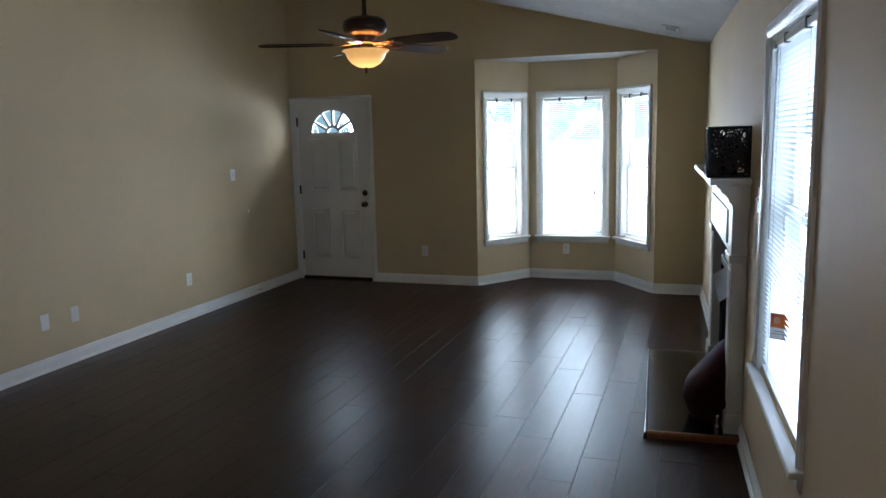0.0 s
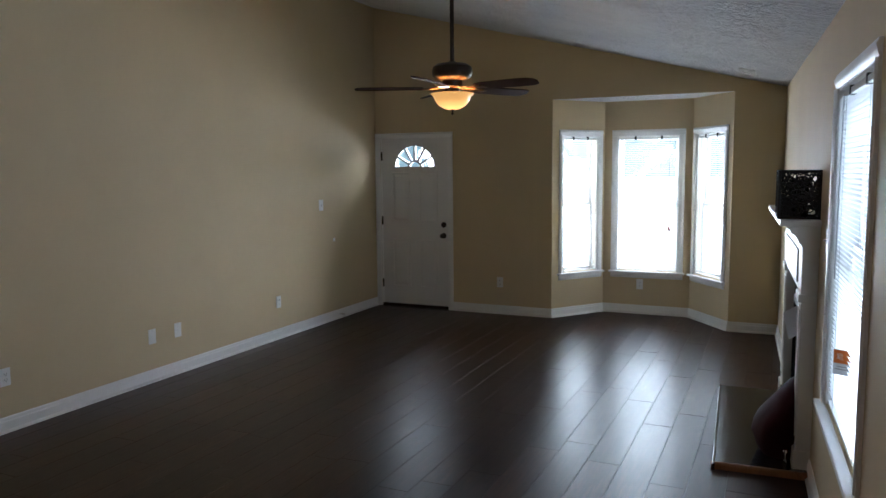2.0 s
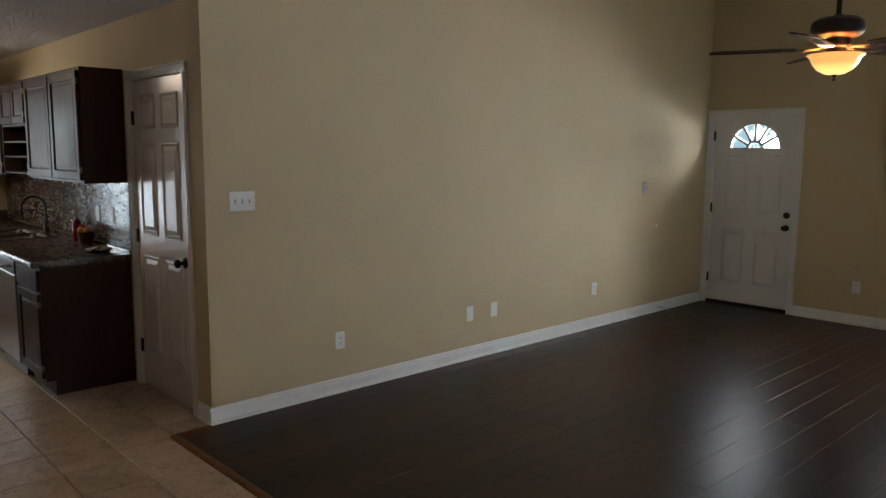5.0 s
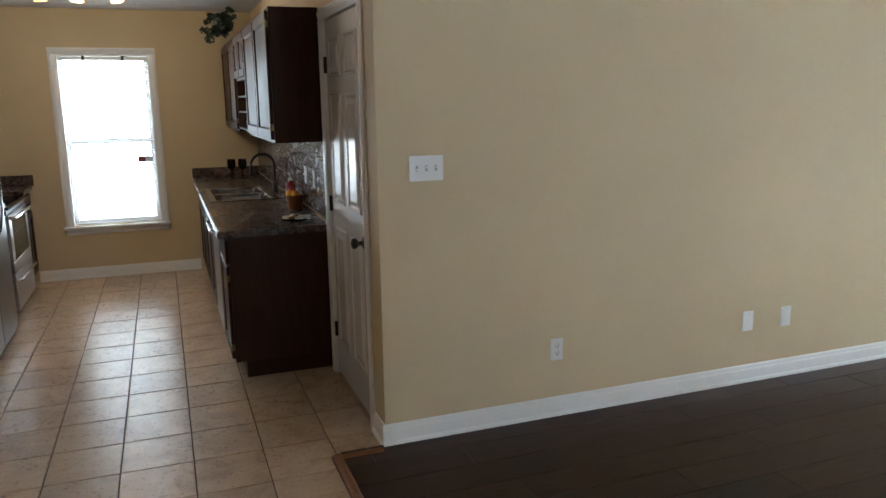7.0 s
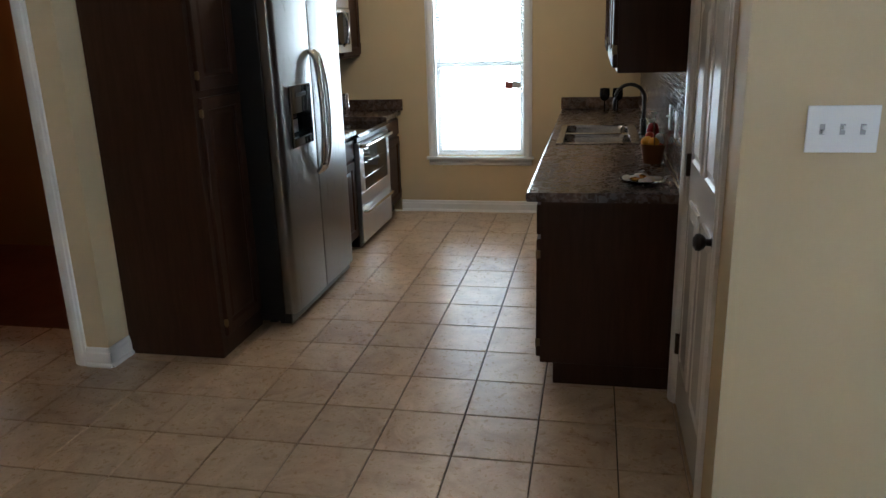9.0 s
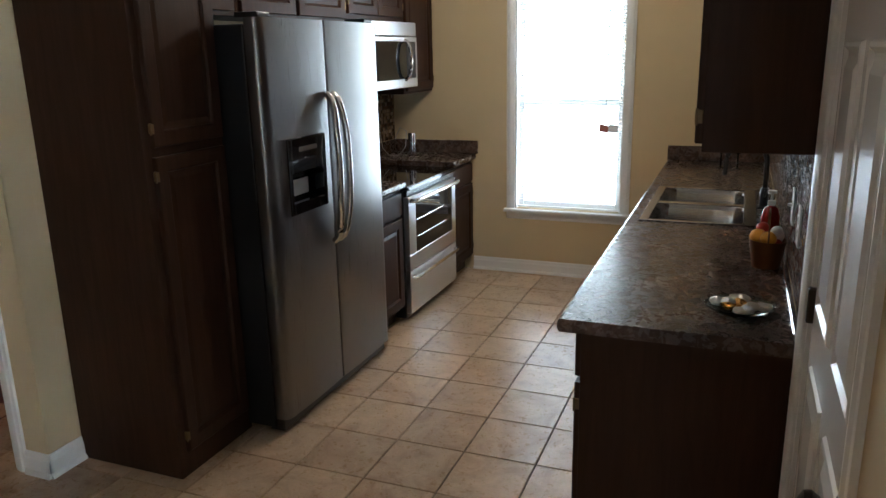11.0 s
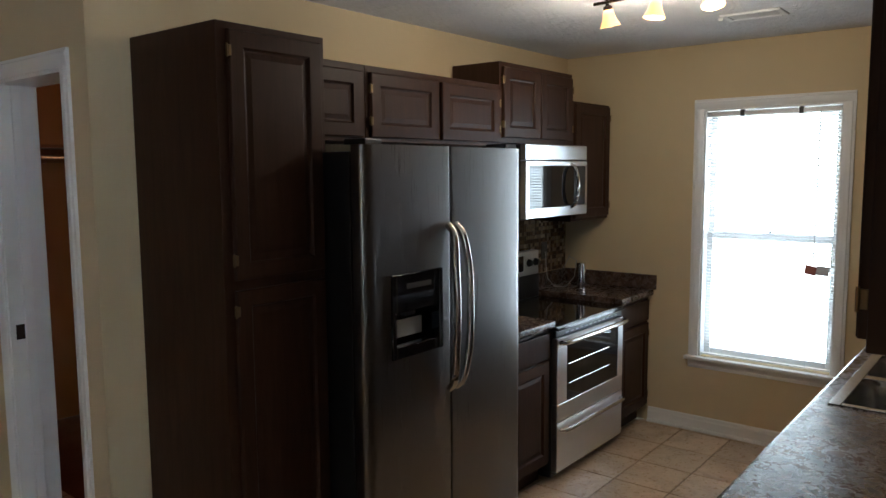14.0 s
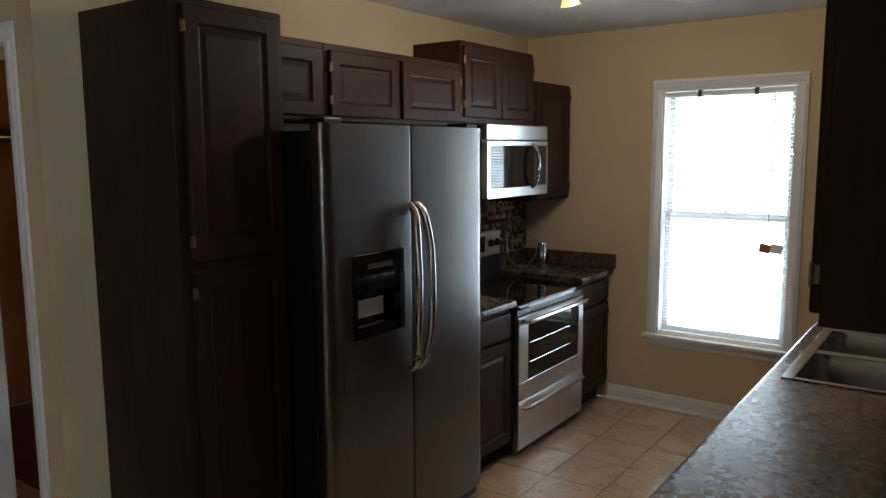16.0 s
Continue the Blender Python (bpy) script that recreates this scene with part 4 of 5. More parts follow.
# folded paper hanging in the firebox
pp = thing("paper_sheet", FM @ pose(0.30, 0.07, 0.79), "white glossy paper leaflet taped in the fireplace opening", "paper")
part("sheet", prism([(0.083, 0.035), (0.017, 0.09), (-0.062, -0.05), (0.018, -0.125)], 0.0, 0.003, axis="x"), M_PAPER, pp, rot=(0, 35, -20))

# cushion
cu = thing("cushion", FM @ pose(0.26, 0.14, 0.037), "burgundy rounded fabric bundle slumped on the black hearth", "cushion")
bm = bmesh.new()
bmesh.ops.create_uvsphere(bm, u_segments=28, v_segments=18, radius=1)
for v in bm.verts:
    c = v.co
    n1 = noise.noise(c * 1.6 + Vector((3, 1, 4))) * 0.12 + noise.noise(c * 4.5) * 0.05
    c *= 1 + n1
    lean = max(0, c.z) * 0.35
    v.co = Vector((c.x * 0.22, c.y * 0.15 * (1 - 0.4 * max(0, c.z)) - max(0, c.z + 0.3) * 0.11, max(-0.78, c.z) * 0.27 + 0.21))
part("cover", bm, M_BURG, cu, smooth=True)
tc = thing("metal_knob", FM @ pose(0.05, 0.12, 0.037), "small bright metal gas key on the hearth", "gas key")
part("stem", lathe([(0, 0), (0.012, 0), (0.012, 0.02), (0.006, 0.025), (0.006, 0.06), (0.011, 0.065), (0.011, 0.08), (0, 0.082)], 12), M_CHROME, tc, smooth=True)

# woven box on the mantel
la = thing("wicker_lantern", FM @ pose(0.13, 0.1, 1.378), "square black woven wicker lantern on the white mantel", "lantern")
HW_, HH = 0.105, 0.255
bm = bmesh.new()
for sx in (-1, 1):
    for sy in (-1, 1):
        tube([(sx * HW_, sy * 0.1, 0), (sx * HW_, sy * 0.1, HH)], 0.008, 6, bm)
for z in (0.006, HH - 0.006):
    tube([(-HW_, -0.1, z), (HW_, -0.1, z), (HW_, 0.1, z), (-HW_, 0.1, z), (-HW_, -0.1, z)], 0.008, 6, bm)
part("frame", bm, M_WICKER, la)
rng = random.Random(5)
for side in range(4):
    bm = bmesh.new()
    w = HW_ if side % 2 == 0 else 0.1
    for i in range(56):
        x, z = rng.uniform(-w, w), rng.uniform(0.01, HH - 0.01)
        pts = []
        r0, r1, ph = rng.uniform(0.015, 0.045), rng.uniform(0.015, 0.045), rng.uniform(0, 6.28)
        for t in range(9):
            q = ph + t * 0.8
            pts.append((max(-w, min(w, x + r0 * math.cos(q))), rng.uniform(-0.004, 0.004), max(0.01, min(HH - 0.01, z + r1 * math.sin(q)))))
        tube(pts, 0.004, 4, bm)
    s = part("woven_side", bm, M_WICKER, la)
    tagged(s, "black woven wicker strips", kind="stuff")
    s.matrix_basis = pose(0, 0, 0, 0, 0, 90 * side) @ Matrix.Translation((0, -(0.1 if side % 2 == 0 else HW_), 0))
part("inner_glass", lathe([(0, 0.01), (0.05, 0.01), (0.05, 0.2), (0.047, 0.2), (0.047, 0.015), (0, 0.015)], 20), M_GLASSB, la, smooth=True)
ba = thing("decor_ball", FM @ pose(0.36, 0.12, 1.378), "black woven ball with a pale rim on the mantel", "ornament")
bm = bmesh.new()
bmesh.ops.create_icosphere(bm, subdivisions=3, radius=0.055)
for v in bm.verts:
    v.co *= 1 + noise.noise(v.co * 60) * 0.12
    v.co.z += 0.052
part("ball", bm, M_WICKER, ba, smooth=True)
part("rim", tube(arc(lambda t: (0.0, 0.058 * math.cos(2 * math.pi * t), 0.054 + 0.054 * math.sin(2 * math.pi * t)), 20), 0.003, 6), M_PLASTIC, ba)
outlet(RW, ru(4.66), 1.30, "white toggle switch plate between the window and the mantel", "switch", 0.072, 0.116)


# tags on the blinds
def tag(m, w, h, label, cols):
    t = thing("paper_tag", m, label, "paper tag")
    part("card", box(0, w, 0, 0.002, 0, h), M_PAPER, t)
    for x0, x1, z0, z1, mat in cols:
        part("print", box(x0 * w, x1 * w, 0.002, 0.003, z0 * h, z1 * h), mat, t)
    return t


tag(RW @ pose(ru(5.03) - 1.1, -0.03, 0.845, 0, 0, 62), 0.072, 0.10, "orange and white instruction card hanging on the blind", [(0.03, 0.97, 0.45, 0.97, M_ORANGE), (0.5, 0.8, 0.6, 0.85, M_PAPER), (0.1, 0.9, 0.2, 0.24, M_CORD), (0.1, 0.8, 0.3, 0.34, M_CORD)])
tag(BC @ pose(BAYB + 0.17, -0.004, 0.935) @ pose(0, 0, 0, 0, 8, 0), 0.03, 0.075, "small dark folded tag on the bay blind", [(0.1, 0.9, 0.1, 0.9, M_REDP)])
tag(BR @ pose(0.35, -0.004, 0.90) @ pose(0, 0, 0, 0, -5, 0), 0.03, 0.075, "small dark folded tag on the bay blind", [(0.1, 0.9, 0.1, 0.9, M_BLACKM)])
kt = thing("paper_tag", KW @ pose(YN - 1.90, -0.002, 1.075), "folded red and grey printed card hanging on the kitchen blind", "paper tag")
part("card", box(0, 0.07, 0, 0.002, 0, 0.055), M_PAPER, kt, rot=(0, -8, 20))
part("card_fold", box(0, 0.07, 0, 0.002, 0, 0.055), M_REDP, kt, loc=(0.0655, 0.0235, 0.0), rot=(0, -8, -20))
dv = thing("door_stop", LW @ pose(YF - 7.75, 0.0, 0.05), "white spring door stop on the skirting board", "door stop")
part("spring", tube([(0, 0.014, 0), (0, 0.085, 0.004)], 0.006, 8), M_CHROME, dv)
part("tip", tube([(0, 0.085, 0.004), (0, 0.10, 0.004)], 0.009, 8), M_PLASTIC, dv)
part("dot", lathe([(0, 0), (0.02, 0), (0.02, 0.004), (0, 0.006)], 16), M_PLASTIC, thing("wall_button", LW @ pose(YF - 7.70, 0, 0.89, 0, 0, 0), "small round white wall bumper near the front door", "wall bumper"), rot=(-90, 0, 0))


# ---- kitchen cabinets ----
def panel_door(parent, x0, x1, z0, z1, y, name="door", hinge=None, frame=0.055, label=""):
    """A framed cabinet door with a sunk, bevelled panel; its back at y, its face 0.02 in front."""
    bm = bmesh.new()
    rings = []
    for ins, h in ((0, 0.0), (0.0, 0.016), (0.004, 0.02), (frame, 0.02), (frame + 0.004, 0.016), (frame + 0.007, 0.011), (frame + 0.014, 0.009), (frame + 0.034, 0.014)):
        ins = min(ins, (x1 - x0) / 2 - 0.004, (z1 - z0) / 2 - 0.004)
        rings.append([bm.verts.new((x, y + h, z)) for x, z in ((x0 + ins, z0 + ins), (x1 - ins, z0 + ins), (x1 - ins, z1 - ins), (x0 + ins, z1 - ins))])
    for p, q in zip(rings, rings[1:]):
        for i in range(4):
            j = (i + 1) % 4
            bm.faces.new((p[j], p[i], q[i], q[j]))
    bm.faces.new(rings[-1][::-1])
    bm.faces.new(rings[0])
    bmesh.ops.recalc_face_normals(bm, faces=bm.faces)
    d = part(name, bm, M_CAB, parent, label)
    if hinge is not None:
        hx = x0 + 0.001 if hinge < 0 else x1 - 0.001
        for z in (z0 + 0.07, z1 - 0.07):
            hb = box(hx - 0.006, hx + 0.006, y + 0.002, y + 0.0225, z - 0.018, z + 0.018, 0.002)
            tube([(hx + (0.009 if hinge > 0 else -0.009), y + 0.018, z - 0.022), (hx + (0.009 if hinge > 0 else -0.009), y + 0.018, z + 0.022)], 0.0035, 6, hb)
            part("hinge", hb, M_BRASS, d, "brass face-mounted hinge")
    return d


def cabinet(name, m, u0, u1, z0, z1, depth, fronts, label, toe=0.0, group="", sunk=0.0):
    """fronts: (x0, x1, z0, z1, kind, hinge) measured from u0 and from z0."""
    c = thing(name, m @ Matrix.Translation((u0, 0, z0)), label, "kitchen cabinet", group)
    w, h = u1 - u0, z1 - z0
    if toe:
        bm = box(0, w, 0.003, depth - 0.02, toe, h - sunk, 0.002)
        if sunk:
            box(0, w, depth - 0.045, depth - 0.02, h - sunk, h, bm=bm)
        box(0.0, w, 0.003, depth - 0.08, 0.0, toe, bm=bm)
    else:
        bm = box(0, w, 0.003, depth - 0.02, 0, h, 0.002)
    part("body", bm, M_CAB, c)
    for x0, x1, a, b, kind, hinge in fronts:
        if kind == "drawer":
            part("drawer_front", box(x0, x1, depth - 0.02, depth, a, b, 0.005, 2), M_CAB, c)
        else:
            panel_door(c, x0, x1, a, b, depth - 0.02, hinge=hinge)
    return c


def su(x):
    return x - XK


def nu(x):
    return XL - x


# south run
cabinet("pantry_cabinet", KS, su(-5.232), su(-4.762), 0.0, 2.195, 0.55, [(0.03, 0.43, 0.11, 1.30, "door", 1), (0.03, 0.43, 1.335, 2.17, "door", 1)], "tall dark brown pantry cabinet with two panelled doors and brass hinges", 0.0)
UD = 0.345
cabinet("wall_cabinet", KS, su(-5.655), su(-5.234), 1.83, 2.16, UD, [(0.03, 0.395, 0.02, 0.30, "door", None)], "dark brown wall cabinet above the fridge, beside the pantry", group="kitchen wall cabinets")
cabinet("wall_cabinet", KS, su(-6.69), su(-5.657), 1.83, 2.16, UD, [(0.02, 0.515, 0.02, 0.30, "door", -1), (0.545, 1.01, 0.02, 0.30, "door", 1)], "dark brown double wall cabinet above the fridge", group="kitchen wall cabinets")
cabinet("wall_cabinet", KS, su(-7.492), su(-6.692), 1.85, 2.288, UD, [(0.02, 0.39, 0.03, 0.41, "door", -1), (0.40, 0.78, 0.03, 0.41, "door", 1)], "raised dark brown wall cabinet above the microwave", group="kitchen wall cabinets")
cabinet("wall_cabinet", KS, su(-8.008), su(-7.494), 1.37, 2.128, UD, [(0.02, 0.49, 0.02, 0.745, "door", -1)], "dark brown wall cabinet next to the microwave", group="kitchen wall cabinets")
cabinet("base_cabinet", KS, su(-6.715), su(-6.275), 0.0, 0.862, 0.65, [(0.02, 0.40, 0.70, 0.835, "drawer", None), (0.02, 0.40, 0.12, 0.68, "door", 1)], "narrow dark brown base cabinet with a drawer, between fridge and range", 0.10, "kitchen base cabinets")
cabinet("base_cabinet", KS, su(-8.008), su(-7.535), 0.0, 0.862, 0.65, [(0.02, 0.45, 0.70, 0.835, "drawer", None), (0.02, 0.45, 0.12, 0.68, "door", -1)], "narrow dark brown base cabinet with a drawer, beside the window wall", 0.10, "kitchen base cabinets")

# north run
cabinet("base_cabinet", KN, nu(-4.72), nu(-5.245), 0.0, 0.862, 0.60, [(0.02, 0.505, 0.70, 0.835, "drawer", None), (0.02, 0.505, 0.12, 0.68, "door", -1)], "dark brown end base cabinet with a plain side panel", 0.10, "kitchen base cabinets")
cabinet("base_cabinet", KN, nu(-5.865), nu(-6.92), 0.0, 0.862, 0.60, [(0.02, 0.51, 0.70, 0.835, "drawer", None), (0.525, 1.015, 0.70, 0.835, "drawer", None), (0.02, 0.51, 0.12, 0.68, "door", -1), (0.525, 1.015, 0.12, 0.68, "door", 1)], "dark brown double base cabinet under the sink", 0.10, "kitchen base cabinets", 0.2)
cabinet("base_cabinet", KN, nu(-6.922), nu(-8.008), 0.0, 0.862, 0.60, [(0.02, 0.53, 0.70, 0.835, "drawer", None), (0.545, 1.05, 0.70, 0.835, "drawer", None), (0.02, 0.53, 0.12, 0.68, "door", -1), (0.545, 1.05, 0.12, 0.68, "door", 1)], "dark brown double base cabinet beside the window wall", 0.10, "kitchen base cabinets")
cabinet("wall_cabinet", KN, nu(-4.72), nu(-5.99), 1.387, 2.145, 0.30, [(0.02, 0.62, 0.02, 0.735, "door", -1), (0.64, 1.25, 0.02, 0.735, "door", 1)], "dark brown double wall cabinet beside the pantry door", group="kitchen wall cabinets")
cabinet("wall_cabinet", KN, nu(-5.992), nu(-6.75), 1.79, 2.145, 0.30, [(0.02, 0.37, 0.02, 0.335, "door", -1), (0.385, 0.74, 0.02, 0.335, "door", 1)], "short dark brown wall cabinet over an open rack", group="kitchen wall cabinets")
cabinet("wall_cabinet", KN, nu(-6.752), nu(-7.90), 1.387, 2.145, 0.30, [(0.02, 0.56, 0.02, 0.735, "door", -1), (0.58, 1.13, 0.02, 0.735, "door", 1)], "dark brown double wall cabinet near the window wall", group="kitchen wall cabinets")
rk = thing("wine_rack", KN @ Matrix.Translation((nu(-5.994), 0, 1.41)), "open dark brown rack with thin rails under a short cabinet", "open rack")
bm = box(0.002, 0.754, 0.004, 0.012, 0, 0.378)
part("back", bm, M_CABIN, rk)
for x in (0.002, 0.736):
    part("side", box(x, x + 0.018, 0.012, 0.285, 0, 0.378, 0.002), M_CAB, rk)
for z in (0.0, 0.13, 0.25):
    part("shelf", box(0.02, 0.736, 0.012, 0.28, z, z + 0.014, 0.002), M_CAB, rk)
for i in range(8):
    part("rail", tube([(0.06 + i * 0.09, 0.275, 0.012), (0.06 + i * 0.09, 0.275, 0.132)], 0.004, 6), M_CAB, rk)

# worktops
YC = YN - 0.642
SX0, SX1, SY0, SY1 = -6.91, -6.035, 2.305, 2.80


def front_edge(bm, x0, x1, y0, y1, sign):
    pts = [(y0, 0.862), (y0, 0.902), (y1 - sign * 0.012, 0.902), (y1 - sign * 0.003, 0.898), (y1, 0.888), (y1, 0.872), (y1 - sign * 0.006, 0.862)]
    prism(pts, x0, x1, bm, axis="x")


ct = thing("countertop", pose(0, 0, 0), "brown marbled laminate worktop with an upstand, holding the sink", "countertop")
for xa, xb, yb in ((-8.008, SX0 + 0.02, YN - 0.003), (SX1 - 0.02, -4.675, YN - 0.003), (SX0 + 0.02, SX1 - 0.02, SY0 + 0.02)):
    bm = bmesh.new()
    front_edge(bm, xa, xb, yb, YC, -1)
    part("slab", bm, M_COUNTER, ct)
part("slab", box(SX0 + 0.02, SX1 - 0.02, SY1 - 0.02, YN - 0.003, 0.862, 0.902), M_COUNTER, ct)
part("upstand", box(-8.008, -7.988, YC, YN - 0.003, 0.9025, 1.0, 0.003), M_COUNTER, ct)
part("back_trim", box(-7.985, -4.68, YN - 0.022, YN - 0.003, 0.9025, 0.93, 0.004), M_CHROME, ct, "bright metal edge strip")
for x0, x1, nm in ((-6.715, -6.27, "narrow"), (-8.008, -7.533, "short")):
    c2 = thing("countertop", pose(x0, YS, 0), "short piece of brown marbled laminate worktop beside the range" if nm == "short" else "narrow piece of brown marbled laminate worktop between fridge and range", "countertop")
    bm = bmesh.new()
    front_edge(bm, 0, x1 - x0, 0.003, 0.67, 1)
    part("slab", bm, M_COUNTER, c2)
    part("upstand", box(0, x1 - x0, 0.003, 0.022, 0.9025, 1.0, 0.003), M_COUNTER, c2)
    if nm == "short":
        part("side_upstand", box(0, 0.02, 0.024, 0.69, 0.9025, 1.0, 0.003), M_COUNTER, c2)

# sink
sk = thing("sink", pose((SX0 + SX1) / 2, (SY0 + SY1) / 2, 0.902), "double-bowl stainless steel drop-in kitchen sink", "sink")
sw, sd = (SX1 - SX0) / 2, (SY1 - SY0) / 2


def bowl(cx, hw, hd, depth):
    """A sink bowl with rounded corners, open at its top."""
    bm = bmesh.new()
    rings = []
    for ins, z, r in ((-0.006, 0.004, 0.07), (0.0, 0.0, 0.065), (0.006, -0.02, 0.06), (0.016, -depth * 0.8, 0.055), (0.05, -depth, 0.03)):
        ring = []
        for sx, sy, a0 in ((1, 1, 0), (-1, 1, 90), (-1, -1, 180), (1, -1, 270)):
            for k in range(6):
                a = radians(a0 + 18 * k)
                ring.append(bm.verts.new((cx + sx * (hw - ins - r) + r * math.cos(a), sy * (hd - ins - r) + r * math.sin(a), z)))
        rings.append(ring)
    for p, q in zip(rings, rings[1:]):
        for i in range(len(p)):
            j = (i + 1) % len(p)
            bm.faces.new((p[i], p[j], q[j], q[i]))
    bm.faces.new(rings[-1])
    return bm


bw = sw / 2 - 0.032
for s in (-1, 1):
    part("bowl", bowl(s * (sw / 2 - 0.008), bw, sd - 0.045, 0.17), M_SINK, sk, smooth=True, loc=(0, -0.008, 0))
    part("drain", lathe([(0, -0.166), (0.04, -0.166), (0.043, -0.168), (0, -0.168)], 20, None, (s * (sw / 2 - 0.008), 0, 0)), M_CHROME, sk)
bm = bmesh.new()
xs = [-sw, -sw + 0.024 + 0.0, -0.024 + 0.0, 0.024, sw - 0.024, sw]
box(-sw, sw, -sd, -sd + 0.04, 0.0, 0.006, 0.002, bm=bm)
box(-sw, sw, sd - 0.056, sd, 0.0, 0.006, 0.002, bm=bm)
box(-sw, -sw + 0.026, -sd + 0.04, sd - 0.056, 0.0, 0.006, 0.002, bm=bm)
box(sw - 0.026, sw, -sd + 0.04, sd - 0.056, 0.0, 0.006, 0.002, bm=bm)
box(-0.024, 0.024, -sd + 0.04, sd - 0.056, -0.004, 0.005, 0.002, bm=bm)
part("rim", bm, M_SINK, sk)
fa = thing("faucet", pose(-6.46, 2.83, 0.902), "tall black gooseneck kitchen faucet at the sink's back", "faucet")
part("base", lathe([(0, 0), (0.028, 0), (0.028, 0.006), (0.02, 0.014), (0.019, 0.09), (0.014, 0.1), (0, 0.1)], 20), M_BLACKP, fa, smooth=True)
part("spout", tube([(0, 0, 0.09), (0, 0, 0.2)] + arc(lambda t: (-0.02 * t, -0.09 + 0.09 * math.cos(math.pi * t), 0.22 + 0.09 * math.sin(math.pi * t)), 12) + [(-0.022, -0.182, 0.18), (-0.022, -0.184, 0.15)], 0.0115, 10), M_BLACKP, fa, smooth=True)
part("lever", tube([(0.02, 0, 0.06), (0.05, 0.0, 0.075), (0.085, 0, 0.1)], 0.006, 8), M_BLACKP, fa, smooth=True)

# dishwasher
dw = thing("dishwasher", KN @ Matrix.Translation((nu(-5.25), 0, 0)), "stainless steel dishwasher with a bright bar handle under the worktop", "dishwasher")
part("body", box(0, 0.61, 0.003, 0.56, 0.02, 0.86), M_BLACKP, dw)
part("door", box(0.004, 0.606, 0.56, 0.603, 0.12, 0.745, 0.006, 2), M_STEEL, dw, "brushed steel door")
part("control_panel", box(0.004, 0.606, 0.56, 0.603, 0.75, 0.855, 0.005, 2), M_BLACKP, dw)
part("handle", tube([(0.08, 0.603, 0.80), (0.085, 0.635, 0.80), (0.12, 0.643, 0.80), (0.49, 0.643, 0.80), (0.525, 0.635, 0.80), (0.53, 0.603, 0.80)], 0.009, 8), M_HANDLE, dw, smooth=True)
part("kick_plate", box(0.004, 0.606, 0.5, 0.53, 0.0, 0.115), M_BLACKP, dw)

# fridge
FX0, FX1, FYF = -6.262, -5.213, 0.94
fr = thing("refrigerator", pose(FX1, YS, 0) @ pose(0, 0, 0, 0, 0, 0), "tall side-by-side brushed steel refrigerator with an ice dispenser", "refrigerator")
W, D = FX0 - FX1, FYF - YS
part("body", box(W, 0, 0.03, D - 0.085, 0.03, 1.775, 0.006, 2), M_BLACKP, fr)
split = -5.715 - FX1


def fridge_door(x0, x1, round0, round1):
    pts = [(x0, D - 0.078)]
    n = 8
    r0, r1 = (0.05 if round0 else 0.008), (0.05 if round1 else 0.008)
    for k in range(n + 1):
        a = math.pi - math.pi / 2 * k / n
        pts.append((x0 + r0 + r0 * math.cos(a), D - 0.012 - r0 * 0.6 + r0 * 0.6 * math.sin(a)))
    for k in range(1, 8):
        t = k / 8
        pts.append((x0 + r0 + (x1 - x0 - r0 - r1) * t, D - 0.012 + 0.004 * math.sin(math.pi * t)))
    for k in range(n + 1):
        a = math.pi / 2 - math.pi / 2 * k / n
        pts.append((x1 - r1 + r1 * math.cos(a), D - 0.012 - r1 * 0.6 + r1 * 0.6 * math.sin(a)))
    pts.append((x1, D - 0.078))
    return pts


DW0, DW1, DZ0, DZ1 = -5.645 - FX1, -5.338 - FX1, 0.98, 1.31
full = fridge_door(split + 0.004, -0.0, False, True)
ya = D - 0.012
bm = prism(full, 0.075, DZ0, axis="z")
prism(full, DZ1, 1.80, bm, axis="z")
left_piece = [p for p in full if p[0] <= DW0 - 0.0005]
right_piece = [p for p in full if p[0] >= DW1 + 0.0005]
prism(left_piece + [(DW0, D - 0.004), (DW0, D - 0.078)], DZ0, DZ1, bm, axis="z")
prism([(DW1, D - 0.078), (DW1, D - 0.004)] + right_piece, DZ0, DZ1, bm, axis="z")
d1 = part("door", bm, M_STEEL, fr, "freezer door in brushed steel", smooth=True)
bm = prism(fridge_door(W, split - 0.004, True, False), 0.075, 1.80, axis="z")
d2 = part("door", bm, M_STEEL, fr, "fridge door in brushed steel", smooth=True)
bm = box(DW0, DW1, D - 0.075, D - 0.07, DZ0, DZ1)
box(DW0, DW0 + 0.025, D - 0.07, D + 0.004, DZ0, DZ1, 0.004, bm=bm)
box(DW1 - 0.025, DW1, D - 0.07, D + 0.004, DZ0, DZ1, 0.004, bm=bm)
box(DW0 + 0.025, DW1 - 0.025, D - 0.07, D + 0.004, DZ1 - 0.15, DZ1, 0.004, bm=bm)
box(DW0 + 0.025, DW1 - 0.025, D - 0.07, D + 0.004, DZ0, DZ0 + 0.05, 0.004, bm=bm)
part("dispenser", bm, M_GLASSB, fr, "black ice and water dispenser")
part("dispenser_label", box(DW0 + 0.06, DW1 - 0.07, D - 0.068, D - 0.064, DZ0 + 0.065, DZ0 + 0.135), M_PAPER, fr, "white printed sticker")
part("paddle", box((DW0 + DW1) / 2 - 0.03, (DW0 + DW1) / 2 + 0.03, D - 0.068, D - 0.04, DZ0 + 0.15, DZ0 + 0.20, 0.006, 2), M_PLASTIC_D, fr)
part("display", box(DW0 + 0.08, DW1 - 0.08, D + 0.004, D + 0.006, DZ1 - 0.06, DZ1 - 0.04), M_PLASTIC_D, fr)
